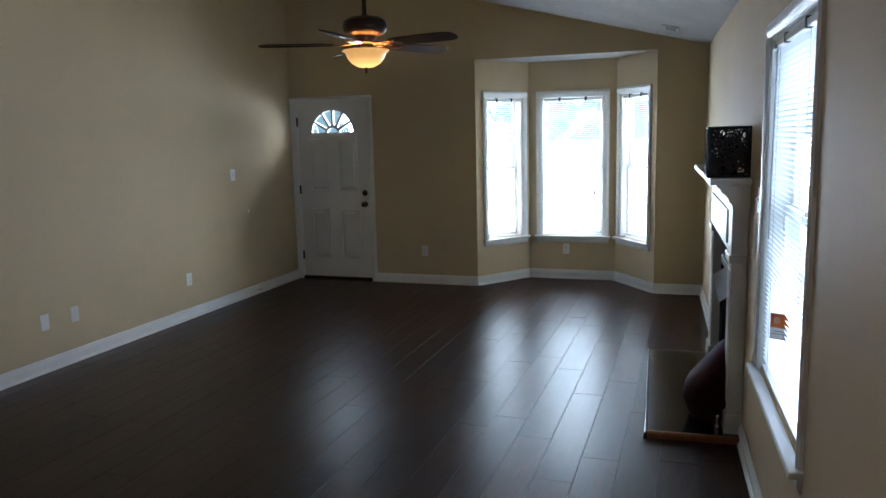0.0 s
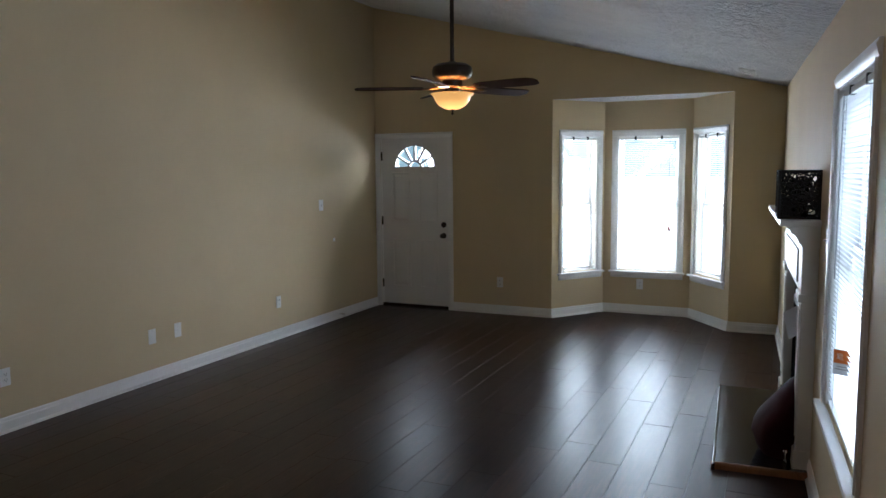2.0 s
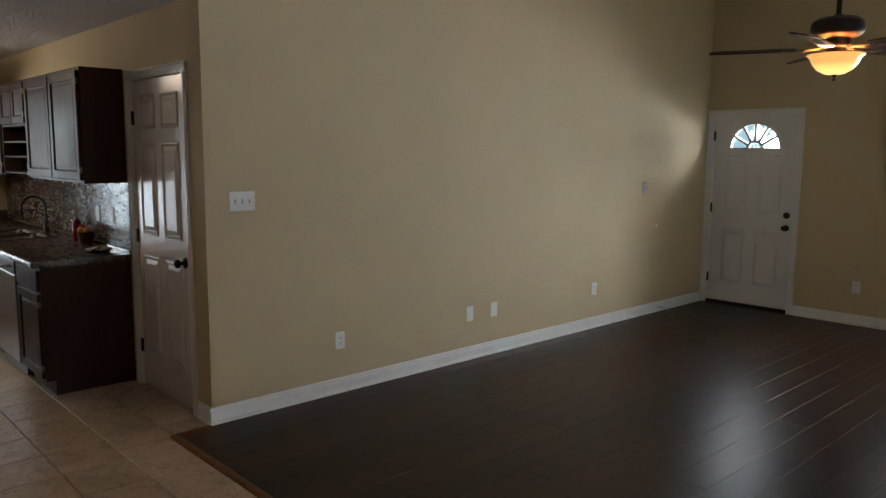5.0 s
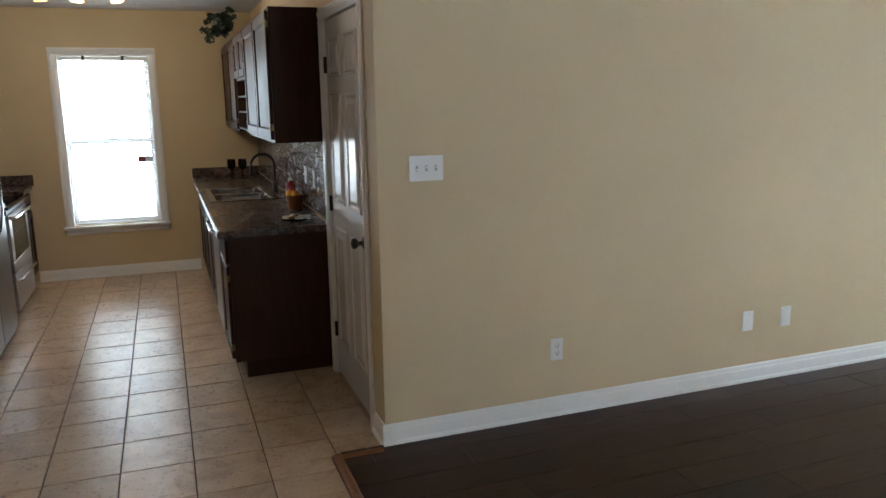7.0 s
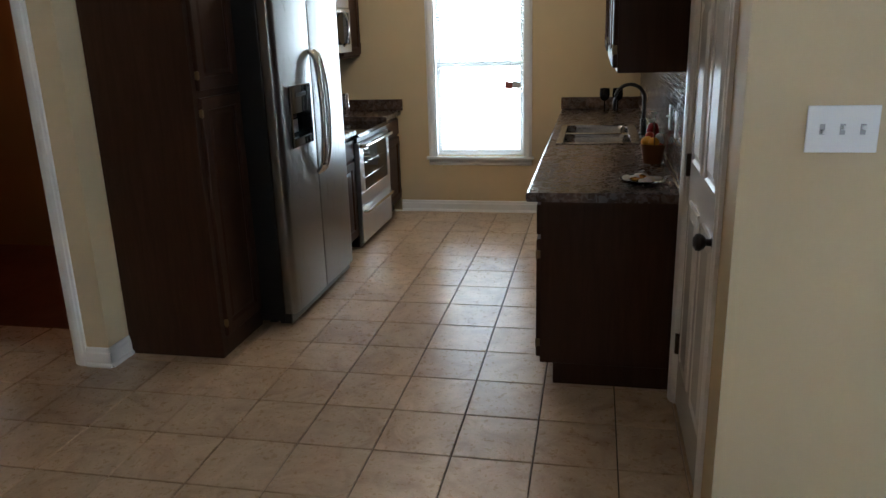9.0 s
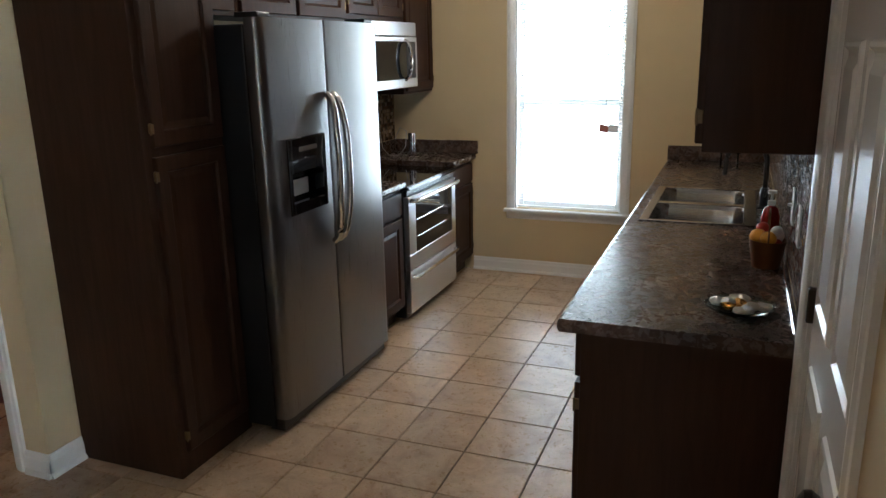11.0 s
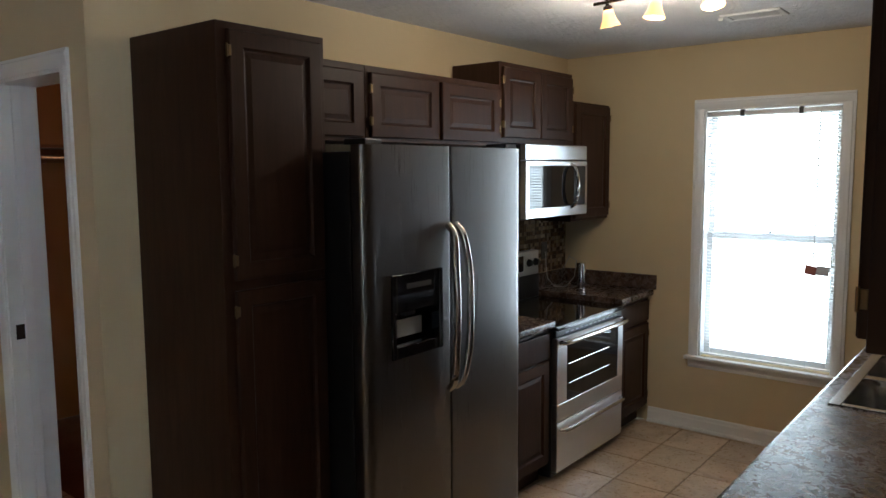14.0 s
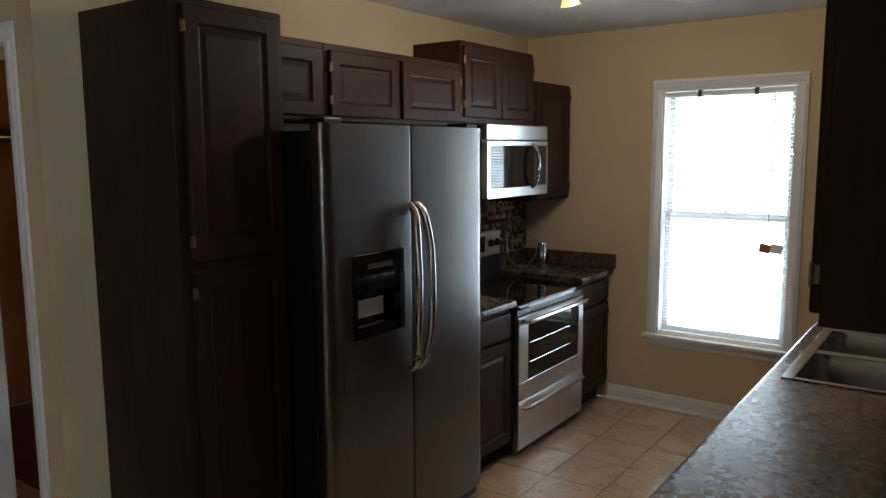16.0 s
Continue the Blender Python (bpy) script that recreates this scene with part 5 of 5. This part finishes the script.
for x, s in ((split + 0.045, 1), (split - 0.045, -1)):
    pts = arc(lambda t: (x - s * 0.02 * (1 - min(1, 4 * min(t, 1 - t))), D - 0.004 + 0.062 * math.sin(math.pi * min(1, max(0, t))) ** 0.35, 0.79 + 0.69 * t), 28)
    part("handle", tube(pts, 0.016, 10), M_HANDLE, fr, "curved bright steel handle", True)
part("kick_grille", box(W + 0.01, -0.01, D - 0.12, D - 0.045, 0.012, 0.07, 0.004), M_BLACKP, fr)
for x in (-0.07, W + 0.07):
    part("hinge_cover", box(x - 0.045, x + 0.045, D - 0.14, D - 0.03, 1.80, 1.822, 0.006, 2), M_BLACKP, fr)
    part("foot", box(x - 0.02, x + 0.02, D - 0.2, D - 0.16, 0.0, 0.03), M_BLACKM, fr)

# range
RX0, RX1 = -7.53, -6.72
ra = thing("range", pose(RX1, YS, 0), "freestanding electric range in steel and black with a glass cooktop", "range")
W, D = RX0 - RX1, 0.68
part("body", box(W, 0, 0.03, D - 0.035, 0.02, 0.845, 0.004), M_BLACKP, ra)
part("cooktop", box(W - 0.003, 0.003, 0.02, D - 0.005, 0.845, 0.868, 0.007, 3), M_GLASSB, ra, "black ceramic glass cooktop")
part("cooktop_trim", box(W + 0.001, -0.001, D - 0.008, D + 0.006, 0.842, 0.862, 0.004, 2), M_GLASSB, ra)
bm = box(W + 0.01, -0.01, 0.02, 0.075, 0.868, 1.175, 0.006, 2)
part("backguard", bm, M_STEELB, ra)
part("display_panel", box(W + 0.2, -0.2, 0.075, 0.079, 1.05, 1.15, 0.002), M_GLASSB, ra)
part("lower_guard", box(W + 0.012, -0.012, 0.075, 0.078, 0.87, 1.02, 0.001), M_BLACKP, ra)
for x in (W + 0.055, W + 0.135, -0.055, -0.135):
    part("control_knob", lathe([(0, 0), (0.025, 0), (0.024, 0.012), (0.018, 0.022), (0.015, 0.03), (0, 0.031)], 18), M_BLACKP, ra, smooth=True, loc=(x, 0.075, 1.10), rot=(-90, 0, 0))
part("vent_strip", box(W + 0.004, -0.004, D - 0.035, D - 0.012, 0.802, 0.842, 0.003), M_BLACKP, ra)
for i in range(12):
    x = W + 0.07 + i * 0.054
    part("vent_slot", box(x, x + 0.03, D - 0.013, D - 0.0105, 0.815, 0.82), M_CORD, ra)
zz = (0.337, 0.80)
wx0, wx1, wz0, wz1 = -7.462 - RX1, -6.83 - RX1, 0.435, 0.748
bm = box(W + 0.004, -0.004, D - 0.035, D, zz[0], wz0, 0.004)
box(W + 0.004, -0.004, D - 0.035, D, wz1, zz[1], 0.004, bm=bm)
box(W + 0.004, wx0, D - 0.035, D, wz0, wz1, 0.002, bm=bm)
box(wx1, -0.004, D - 0.035, D, wz0, wz1, 0.002, bm=bm)
od = part("oven_door", bm, M_STEELB, ra, "brushed steel oven door frame")
part("window", box(wx0, wx1, D - 0.012, D - 0.004, wz0, wz1), M_GLASSB, od, "black oven glass")
for z in (0.53, 0.64):
    part("rack", tube([(wx0 + 0.12, D - 0.003, z), (wx1 - 0.02, D - 0.003, z)], 0.0022, 6), M_HANDLE, od)
part("handle", tube([(W + 0.03, D, 0.775), (W + 0.035, D + 0.035, 0.78), (W + 0.08, D + 0.042, 0.78), (-0.08, D + 0.042, 0.78), (-0.035, D + 0.035, 0.78), (-0.03, D, 0.775)], 0.014, 10), M_HANDLE, ra, "steel bar handle", True)
dr_ = part("storage_drawer", box(W + 0.004, -0.004, D - 0.035, D, 0.055, 0.335, 0.005, 2), M_STEELB, ra, "brushed steel storage drawer")
part("handle", tube([(W + 0.04, D, 0.29), (W + 0.05, D + 0.03, 0.292), (W + 0.1, D + 0.036, 0.292), (-0.1, D + 0.036, 0.292), (-0.05, D + 0.03, 0.292), (-0.04, D, 0.29)], 0.011, 8), M_HANDLE, dr_, smooth=True)

# microwave
MX0, MX1 = -7.565, -6.845
mw = thing("microwave", pose(MX1, YS, 1.423), "over-the-range microwave in steel with a black glass door", "microwave")
W, D = MX0 - MX1, 0.40
part("body", box(W, 0, 0.003, D - 0.04, 0, 0.422, 0.004), M_BLACKP, mw)
part("vent_panel", box(W, 0, D - 0.04, D - 0.004, 0.335, 0.424, 0.006, 2), M_STEELB, mw)
bm = box(W, 0, D - 0.04, D, 0.0, 0.06, 0.004)
box(W, 0, D - 0.04, D, 0.30, 0.33, 0.004, bm=bm)
box(-0.035, 0, D - 0.04, D, 0.06, 0.30, 0.002, bm=bm)
box(W, W + 0.02, D - 0.04, D, 0.06, 0.30, 0.002, bm=bm)
part("door_frame", bm, M_STEELB, mw)
part("door_glass", box(W + 0.17, -0.035, D - 0.03, D - 0.003, 0.06, 0.30), M_GLASSB, mw, "black glass door")
part("control_panel", box(W + 0.02, W + 0.165, D - 0.03, D - 0.003, 0.06, 0.30), M_BLACKP, mw)
for r in range(5):
    for c in range(3):
        part("button", box(W + 0.045 + c * 0.035, W + 0.067 + c * 0.035, D - 0.003, D - 0.0015, 0.08 + r * 0.03, 0.092 + r * 0.03), M_PLASTIC_D, mw)
part("handle", tube(arc(lambda t: (W + 0.205, D - 0.002 + 0.05 * math.sin(math.pi * t) ** 0.4, 0.05 + 0.26 * t), 16), 0.011, 8), M_HANDLE, mw, "curved steel handle", True)


# mosaic splashbacks
def mosaic(name, m, u0, u1, z0, z1, pw, ph, mats, label):
    own = bmesh.new()
    rg = random.Random(int(u0 * 1000) + 7)
    z, row = z0, 0
    while z + ph <= z1 + 0.001:
        u = u0 + (pw * 0.5 if row % 2 and pw != ph else 0)
        while u + pw <= u1 + 0.001:
            g, d = 0.0012, 0.006 + rg.uniform(-0.001, 0.0012)
            vs = [own.verts.new(p) for p in ((u + g, 0.003, z + g), (u + pw - g, 0.003, z + g), (u + pw - g, 0.003, z + ph - g), (u + g, 0.003, z + ph - g), (u + g + 0.001, d, z + g + 0.001), (u + pw - g - 0.001, d, z + g + 0.001), (u + pw - g - 0.001, d, z + ph - g - 0.001), (u + g + 0.001, d, z + ph - g - 0.001))]
            for f in ((7, 6, 5, 4), (4, 5, 1, 0), (5, 6, 2, 1), (6, 7, 3, 2), (7, 4, 0, 3)):
                own.faces.new([vs[i] for i in f])
            u += pw
        z += ph
        row += 1
    ob = part(name, own, mats)
    ob.matrix_world = m
    tagged(ob, label, kind="stuff")
    b_ = part(name + "_grout", box(u0, u1, 0.0005, 0.0035, z0, z1), M_GROUT)
    b_.matrix_world = m
    tagged(b_, "grey grout bed behind the mosaic", kind="structure")


def mosaic_mat(name, cols, rough):
    k = Mat(name, cols[0], rough, 0, 0.5)
    geo = k.n.new("ShaderNodeNewGeometry")
    r = k.ramp(geo.outputs["Random Per Island"], [(i / len(cols), c) for i, c in enumerate(cols)])

    for n_ in k.n:
        if n_.type == "VALTORGB":
            n_.color_ramp.interpolation = "CONSTANT"
    k.color(k.mix(k.grey(k.noise(90, 3), 0, 0.35), r, (0.12, 0.08, 0.05)))
    k.roughness(k.grey(geo.outputs["Random Per Island"], rough * 0.5, rough * 1.6, 0, 1))
    return k.m


M_MOS = mosaic_mat("mosaic_brown", [(0.04, 0.02, 0.012), (0.3, 0.22, 0.13), (0.13, 0.075, 0.04), (0.06, 0.035, 0.02), (0.38, 0.3, 0.2), (0.18, 0.11, 0.06)], 0.2)
M_MOS2 = mosaic_mat("mosaic_slate", [(0.1, 0.09, 0.085), (0.2, 0.17, 0.15), (0.16, 0.08, 0.045), (0.07, 0.06, 0.06), (0.27, 0.23, 0.2)], 0.16)
mosaic("splashback_range", KS, su(-8.0), su(-6.275), 1.002 + 0.0, 1.44, 0.0262, 0.0262, M_MOS, "small square brown and cream mosaic splashback tiles behind the range")
mosaic("splashback_sink", KN, nu(-4.70), nu(-8.0), 0.932, 1.385, 0.052, 0.0168, M_MOS2, "thin glossy grey and rust mosaic splashback strips behind the sink")
outlet(KN @ Matrix.Translation((0, 0.006, 0)), nu(-5.02), 1.14, "steel-toned outlet plate on the mosaic by the pantry door")
outlet(KN @ Matrix.Translation((0, 0.006, 0)), nu(-5.32), 1.14, "white toggle plate on the mosaic splashback", "switch", 0.075)
outlet(KS @ Matrix.Translation((0, 0.006, 0)), su(-7.70), 1.15, "dark outlet plate on the mosaic beside the range", mat=M_BLACKP)

# loose things on the worktops
cy = thing("utensil_cylinder", pose(-7.80, 0.42, 0.902), "slim polished steel canister on the short worktop", "canister")
part("can", lathe([(0, 0), (0.03, 0), (0.031, 0.004), (0.031, 0.165), (0.028, 0.17), (0, 0.17)], 24), M_CHROME, cy, smooth=True)
co = thing("appliance_cord", pose(-7.70, 0.19, 0.902), "pale cable looping over the short worktop from the outlet", "cable")
part("cable", tube([(0, 0.01, 0.24), (0.03, 0.03, 0.17), (0.06, 0.06, 0.07), (0.03, 0.1, 0.012), (-0.06, 0.14, 0.005), (-0.15, 0.15, 0.06), (-0.2, 0.14, 0.17), (-0.17, 0.1, 0.2), (-0.12, 0.08, 0.12)], 0.003, 6), M_CORD, co, smooth=True)
for x, y, c in ((-7.72, 2.60, 0), (-7.70, 2.70, 0)):
    cp = thing("goblet", pose(x, y, 0.902), "black glass goblet standing by the window wall", "goblet", "goblets on the worktop")
    part("bowl", lathe([(0, 0.09), (0.012, 0.092), (0.034, 0.11), (0.042, 0.14), (0.038, 0.19), (0.036, 0.19), (0.039, 0.14), (0, 0.1)], 20), M_GLASSB, cp, smooth=True)
    part("foot", lathe([(0, 0), (0.032, 0), (0.03, 0.004), (0.006, 0.012), (0.005, 0.09), (0, 0.09)], 16), M_GLASSB, cp, smooth=True)
bk = thing("fruit_basket", pose(-5.42, 2.818, 0.902) @ Matrix.Scale(0.88, 4), "amber metal basket filled with orange and red fruit", "fruit basket")
bm = bmesh.new()
lathe([(0, 0.003), (0.05, 0.003), (0.052, 0.0), (0.062, 0.06), (0.07, 0.11), (0.067, 0.11), (0.058, 0.06), (0.047, 0.008), (0, 0.008)], 24, bm)
part("bowl", bm, M_BASKET, bk, smooth=True)
part("handle", tube(arc(lambda t: (0.066 * math.cos(math.pi * t), 0, 0.105 + 0.13 * math.sin(math.pi * t)), 14), 0.003, 6), M_BASKET, bk)
for x, y, z, mt, r in ((0.03, 0.0, 0.12, M_ORFRUIT, 0.032), (-0.03, 0.03, 0.12, M_PAPER, 0.032), (0.0, -0.035, 0.12, M_ORFRUIT, 0.034), (-0.025, -0.02, 0.15, M_REDFRUIT, 0.026), (0.015, 0.03, 0.15, M_PAPER, 0.022), (0.0, 0.03, 0.09, M_REDFRUIT, 0.028)):
    bm = bmesh.new()
    bmesh.ops.create_uvsphere(bm, u_segments=14, v_segments=10, radius=r)
    for v in bm.verts:
        v.co *= 1 + noise.noise(v.co * 40 + Vector((x * 99, y * 99, 0))) * 0.06
        v.co.z *= 0.92
    part("fruit", bm, mt, bk, smooth=True, loc=(x, y, z))
bo = thing("soap_bottle", pose(-5.66, 2.83, 0.902), "red soap bottle with a white pump beside the fruit basket", "soap bottle")
part("bottle", lathe([(0, 0), (0.03, 0), (0.033, 0.01), (0.033, 0.13), (0.025, 0.16), (0.012, 0.172), (0, 0.172)], 20), M_BOTTLE, bo, smooth=True)
part("pump", lathe([(0, 0.172), (0.014, 0.172), (0.014, 0.19), (0.005, 0.193), (0.005, 0.215), (0.016, 0.218), (0.016, 0.228), (0, 0.229)], 14), M_PLASTIC, bo, smooth=True)
M_GOLD, M_FOIL = Mat("gold_foil", (0.8, 0.45, 0.12), 0.25, 1.0).m, Mat("silver_foil", (0.8, 0.78, 0.72), 0.28, 1.0).m
ds = thing("glass_dish", pose(-4.90, 2.735, 0.902) @ Matrix.Scale(0.84, 4), "round glass dish with wrapped sweets near the worktop's end", "dish")
k = Mat("dish_glass", (0.7, 0.85, 0.85), 0.05, 0, 0.6)
k.b.inputs["Transmission Weight"].default_value = 1.0
k.b.inputs["IOR"].default_value = 1.2
part("plate", lathe([(0, 0), (0.06, 0), (0.095, 0.01), (0.115, 0.024), (0.112, 0.027), (0.09, 0.015), (0.055, 0.006), (0, 0.006)], 32), k.m, ds, smooth=True)
rg = random.Random(3)
for i in range(13):
    bm = bmesh.new()
    bmesh.ops.create_icosphere(bm, subdivisions=2, radius=0.027)
    for v in bm.verts:
        v.co *= 1 + noise.noise(v.co * 90 + Vector((i * 7, 0, 0))) * 0.35
        v.co.z *= 0.55
    a_, r_ = rg.uniform(0, 6.28), rg.uniform(0.0, 0.08)
    part("sweet", bm, (M_GOLD, M_FOIL, M_FOIL, M_PAPER)[i % 4], ds, loc=(r_ * math.cos(a_), r_ * math.sin(a_), 0.02 + rg.uniform(0, 0.012)))

# trailing plant
pl = thing("trailing_plant", pose(-7.35, 2.60, 2.145), "dark green artificial ivy spilling over a wall cabinet's top", "artificial plant")
bm = bmesh.new()
rg = random.Random(11)
stems = bmesh.new()
for i in range(16):
    a_ = rg.uniform(2.6, 6.8)
    ln, h_ = rg.uniform(0.16, 0.36), rg.uniform(0.04, 0.2)
    pts = []
    for t in range(7):
        q = t / 6
        x_, y_ = math.cos(a_) * ln * q, math.sin(a_) * ln * q * 0.62
        z_ = 0.03 + h_ * math.sin(math.pi * q * 0.8) + (-0.06 * q * q if y_ < -0.06 else 0)
        pts.append((x_, y_, max(z_, 0.012 if y_ > -0.05 else -0.25)))
    tube(pts, 0.002, 4, stems)
    for t in range(1, 7):
        for c in range(4):
            p = Vector(pts[t]) + Vector((rg.uniform(-0.03, 0.03), rg.uniform(-0.03, 0.02), rg.uniform(0.0, 0.04)))
            r = rg.uniform(0.018, 0.032)
            rot_ = Euler((rg.uniform(-1, 1), rg.uniform(-1, 1), rg.uniform(0, 6.28))).to_matrix()
            shape = [(0, -1, 0), (0.55, -0.7, 0.1), (0.9, 0, 0.16), (0.4, 0.35, 0.05), (0, 1.1, -0.1), (-0.4, 0.35, 0.05), (-0.9, 0, 0.16), (-0.55, -0.7, 0.1)]
            vs = [bm.verts.new(p + rot_ @ Vector(s_) * r) for s_ in shape]
            bm.faces.new(vs)
part("leaves", bm, M_LEAF, pl)
part("stem", stems, M_LEAF, pl)

# closet behind the hall doorway
cl = thing("closet_shelf", pose(-6.6, -2.39, 1.86), "wooden closet shelf with a hanging rod in the dim back room", "shelf")
part("board", box(0.002, 1.78, 0.002, 0.36, 0.0, 0.02), M_OAK, cl)
part("rod", tube([(0.002, 0.27, -0.06), (1.78, 0.27, -0.06)], 0.015, 10), M_HANDLE, cl)
part("cleat", box(0.002, 1.78, 0.002, 0.02, -0.09, 0.0), M_OAK, cl)
lamp = new("closet_lamp", bpy.data.lights.new("closet_lamp", "POINT"))
lamp.data.energy, lamp.data.color, lamp.data.shadow_soft_size = 1.3, (1.0, 0.5, 0.2), 0.06
lamp.location = (-6.1, -0.8, 2.3)

# ---- floors ----
YT = 2.665
tagged(part("floor_base", box(XK, 1.5, YD, YT, -0.2, -0.008), M_GROUT), kind="structure")
tagged(part("floor_base_kitchen_strip", box(XK, XL + 0.03, YT, YN, -0.2, -0.008), M_GROUT), kind="structure")
fb = tagged(part("floor_wood_base", bm_b := prism([(XL, YT), (1.3, YT), (1.3, YF), (BAY1, YF), (BAYB, BAYY), (BAYA, BAYY), (BAY0, YF), (XL, YF)], -0.2, -0.006, axis="z"), M_GAP), kind="structure")
# floor of the unseen shell that blocks light behind the pantry door
tagged(part("floor_pantry", box(-4.85, XL - 0.12, YN + 0.0, YN + 0.95, -0.2, -0.0005), M_TILE), kind="structure")
tagged(part("floor_back_room", box(-6.6, XH - 0.17, -2.4, 0.055, -0.0085, -0.0005), wood_dark("back_room_floor", (0.12, 0.035, 0.02), 0.35)), kind="structure")
tr = tagged(part("floor_transition", prism([(YT - 0.045, -0.006), (YT - 0.042, 0.006), (YT - 0.03, 0.011), (YT - 0.01, 0.011), (YT + 0.002, 0.003), (YT + 0.002, -0.006)], XL + 0.032, 1.22, axis="x"), M_OAK), "stained oak threshold strip between tile and dark wood floor", kind="structure")
tagged(part("floor_transition_side", prism([(XL + 0.032, -0.006), (XL + 0.034, 0.006), (XL + 0.045, 0.011), (XL + 0.06, 0.011), (XL + 0.072, 0.003), (XL + 0.072, -0.006)], YT + 0.002, YN - 0.026), M_OAK), "stained oak threshold strip at the wall's end", kind="structure")
tagged(part("threshold_far", box(fu(-2.59) * 0 - 3.48, -2.595, YF - 0.06, YF + 0.12, -0.006, 0.001), M_BLACKM), kind="structure")


def piece(w, d, h, bev):
    """A flat floor piece with its top at z = 0 and eased edges."""
    own = bmesh.new()
    lo = [own.verts.new(p) for p in ((-w / 2, -d / 2, -h), (w / 2, -d / 2, -h), (w / 2, d / 2, -h), (-w / 2, d / 2, -h))]
    md = [own.verts.new(p) for p in ((-w / 2, -d / 2, -bev), (w / 2, -d / 2, -bev), (w / 2, d / 2, -bev), (-w / 2, d / 2, -bev))]
    hi = [own.verts.new((x * (w / 2 - bev), y * (d / 2 - bev), 0)) for x, y in ((-1, -1), (1, -1), (1, 1), (-1, 1))]
    own.faces.new(hi)
    for a, b in ((lo, md), (md, hi)):
        for i in range(4):
            j = (i + 1) % 4
            own.faces.new((a[i], a[j], b[j], b[i]))
    return own


# planks
PW, P0 = 0.187, -0.213
floor_w = tagged(part("floor_wood", box(XL, XL + 0.01, YF - 0.02, YF - 0.01, -0.006, -0.005), M_GAP), "dark hand-scraped wide plank laminate floor", kind="structure")
cache = {}
rg = random.Random(21)
starts = {0: 5.04, 1: 4.79, 2: 4.316, 3: 4.61, -1: 4.87}


def lay(x0, x1, y0, y1, height, mat, parent, name):
    if x1 - x0 < 0.012 or y1 - y0 < 0.012:
        return
    key = (round(x1 - x0, 3), round(y1 - y0, 3), mat.name)
    if key not in cache:
        cache[key] = mesh_of(name, piece(key[0] - 0.0022, key[1] - 0.0022, height, 0.0005) if mat is M_FLOOR else piece(key[0] - 0.006, key[1] - 0.006, height, 0.002), mat)
    o = new(name, cache[key])
    o.location = ((x0 + x1) / 2, (y0 + y1) / 2, 0.0 + rg.uniform(-0.0002, 0.0002))
    o.parent = parent


def far_limit(xm):
    if BAY0 < xm < BAYA:
        return YF + (xm - BAY0) / (BAYA - BAY0) * (BAYY - YF)
    if BAYA <= xm <= BAYB:
        return BAYY
    if BAYB < xm < BAY1:
        return YF + (BAY1 - xm) / (BAY1 - BAYB) * (BAYY - YF)
    return YF


for i in range(-18, 8):
    x0, x1 = max(XL, P0 + PW * i), min(1.23, P0 + PW * (i + 1))
    if x1 <= x0:
        continue
    y = starts.get(i, rg.uniform(2.6, 3.8))
    while y > YT:
        y -= 1.22
    end = far_limit((x0 + x1) / 2)
    while y < end:
        lay(x0, x1, max(YT, y), min(end, y + 1.22), 0.006, M_FLOOR, floor_w, "plank")
        y += 1.22

# tiles
floor_t = tagged(part("floor_tile", box(XK, XK + 0.01, YD, YD + 0.01, -0.008, -0.007), M_GROUT), "beige stone-look ceramic tile floor with dark grout", kind="structure")
TX, TY, TX0, TY0 = 0.326, 0.3135, -3.718, 2.333
far_tiles = bmesh.new()
for i in range(-14, 17):
    for j in range(-16, 3):
        x0, x1 = TX0 + TX * i, TX0 + TX * (i + 1)
        y0, y1 = TY0 + TY * (j - 1), TY0 + TY * j
        x0, x1, y0 = max(x0, XK), min(x1, 0.944 + (YF - y1) * RWK + 0.04), max(y0, YD)
        y1 = min(y1, YN if x1 < XL + 0.03 else YT - 0.045)
        if x0 < XL + 0.03 < x1 and y0 > 2.3:
            lay(XL + 0.034, x1, y0, min(y1, YT - 0.045), 0.008, M_TILE, floor_t, "tile")
            x1 = XL + 0.03
            y1 = min(TY0 + TY * j, YN)
        if x1 - x0 < 0.02 or y1 - y0 < 0.02 or (x1 < XH - 0.18 and y1 < YS):
            continue
        if x1 < -2.5 and y0 > -0.6 and x0 > -8:
            lay(x0, x1, y0, y1, 0.008, M_TILE, floor_t, "tile")
        else:
            own = piece(x1 - x0 - 0.006, y1 - y0 - 0.006, 0.008, 0.002)
            bmesh.ops.translate(own, vec=((x0 + x1) / 2, (y0 + y1) / 2, 0), verts=own.verts)
            join(far_tiles, own)
tagged(part("dining_tiles", far_tiles, M_TILE), "beige ceramic tiles of the dining floor", kind="stuff")
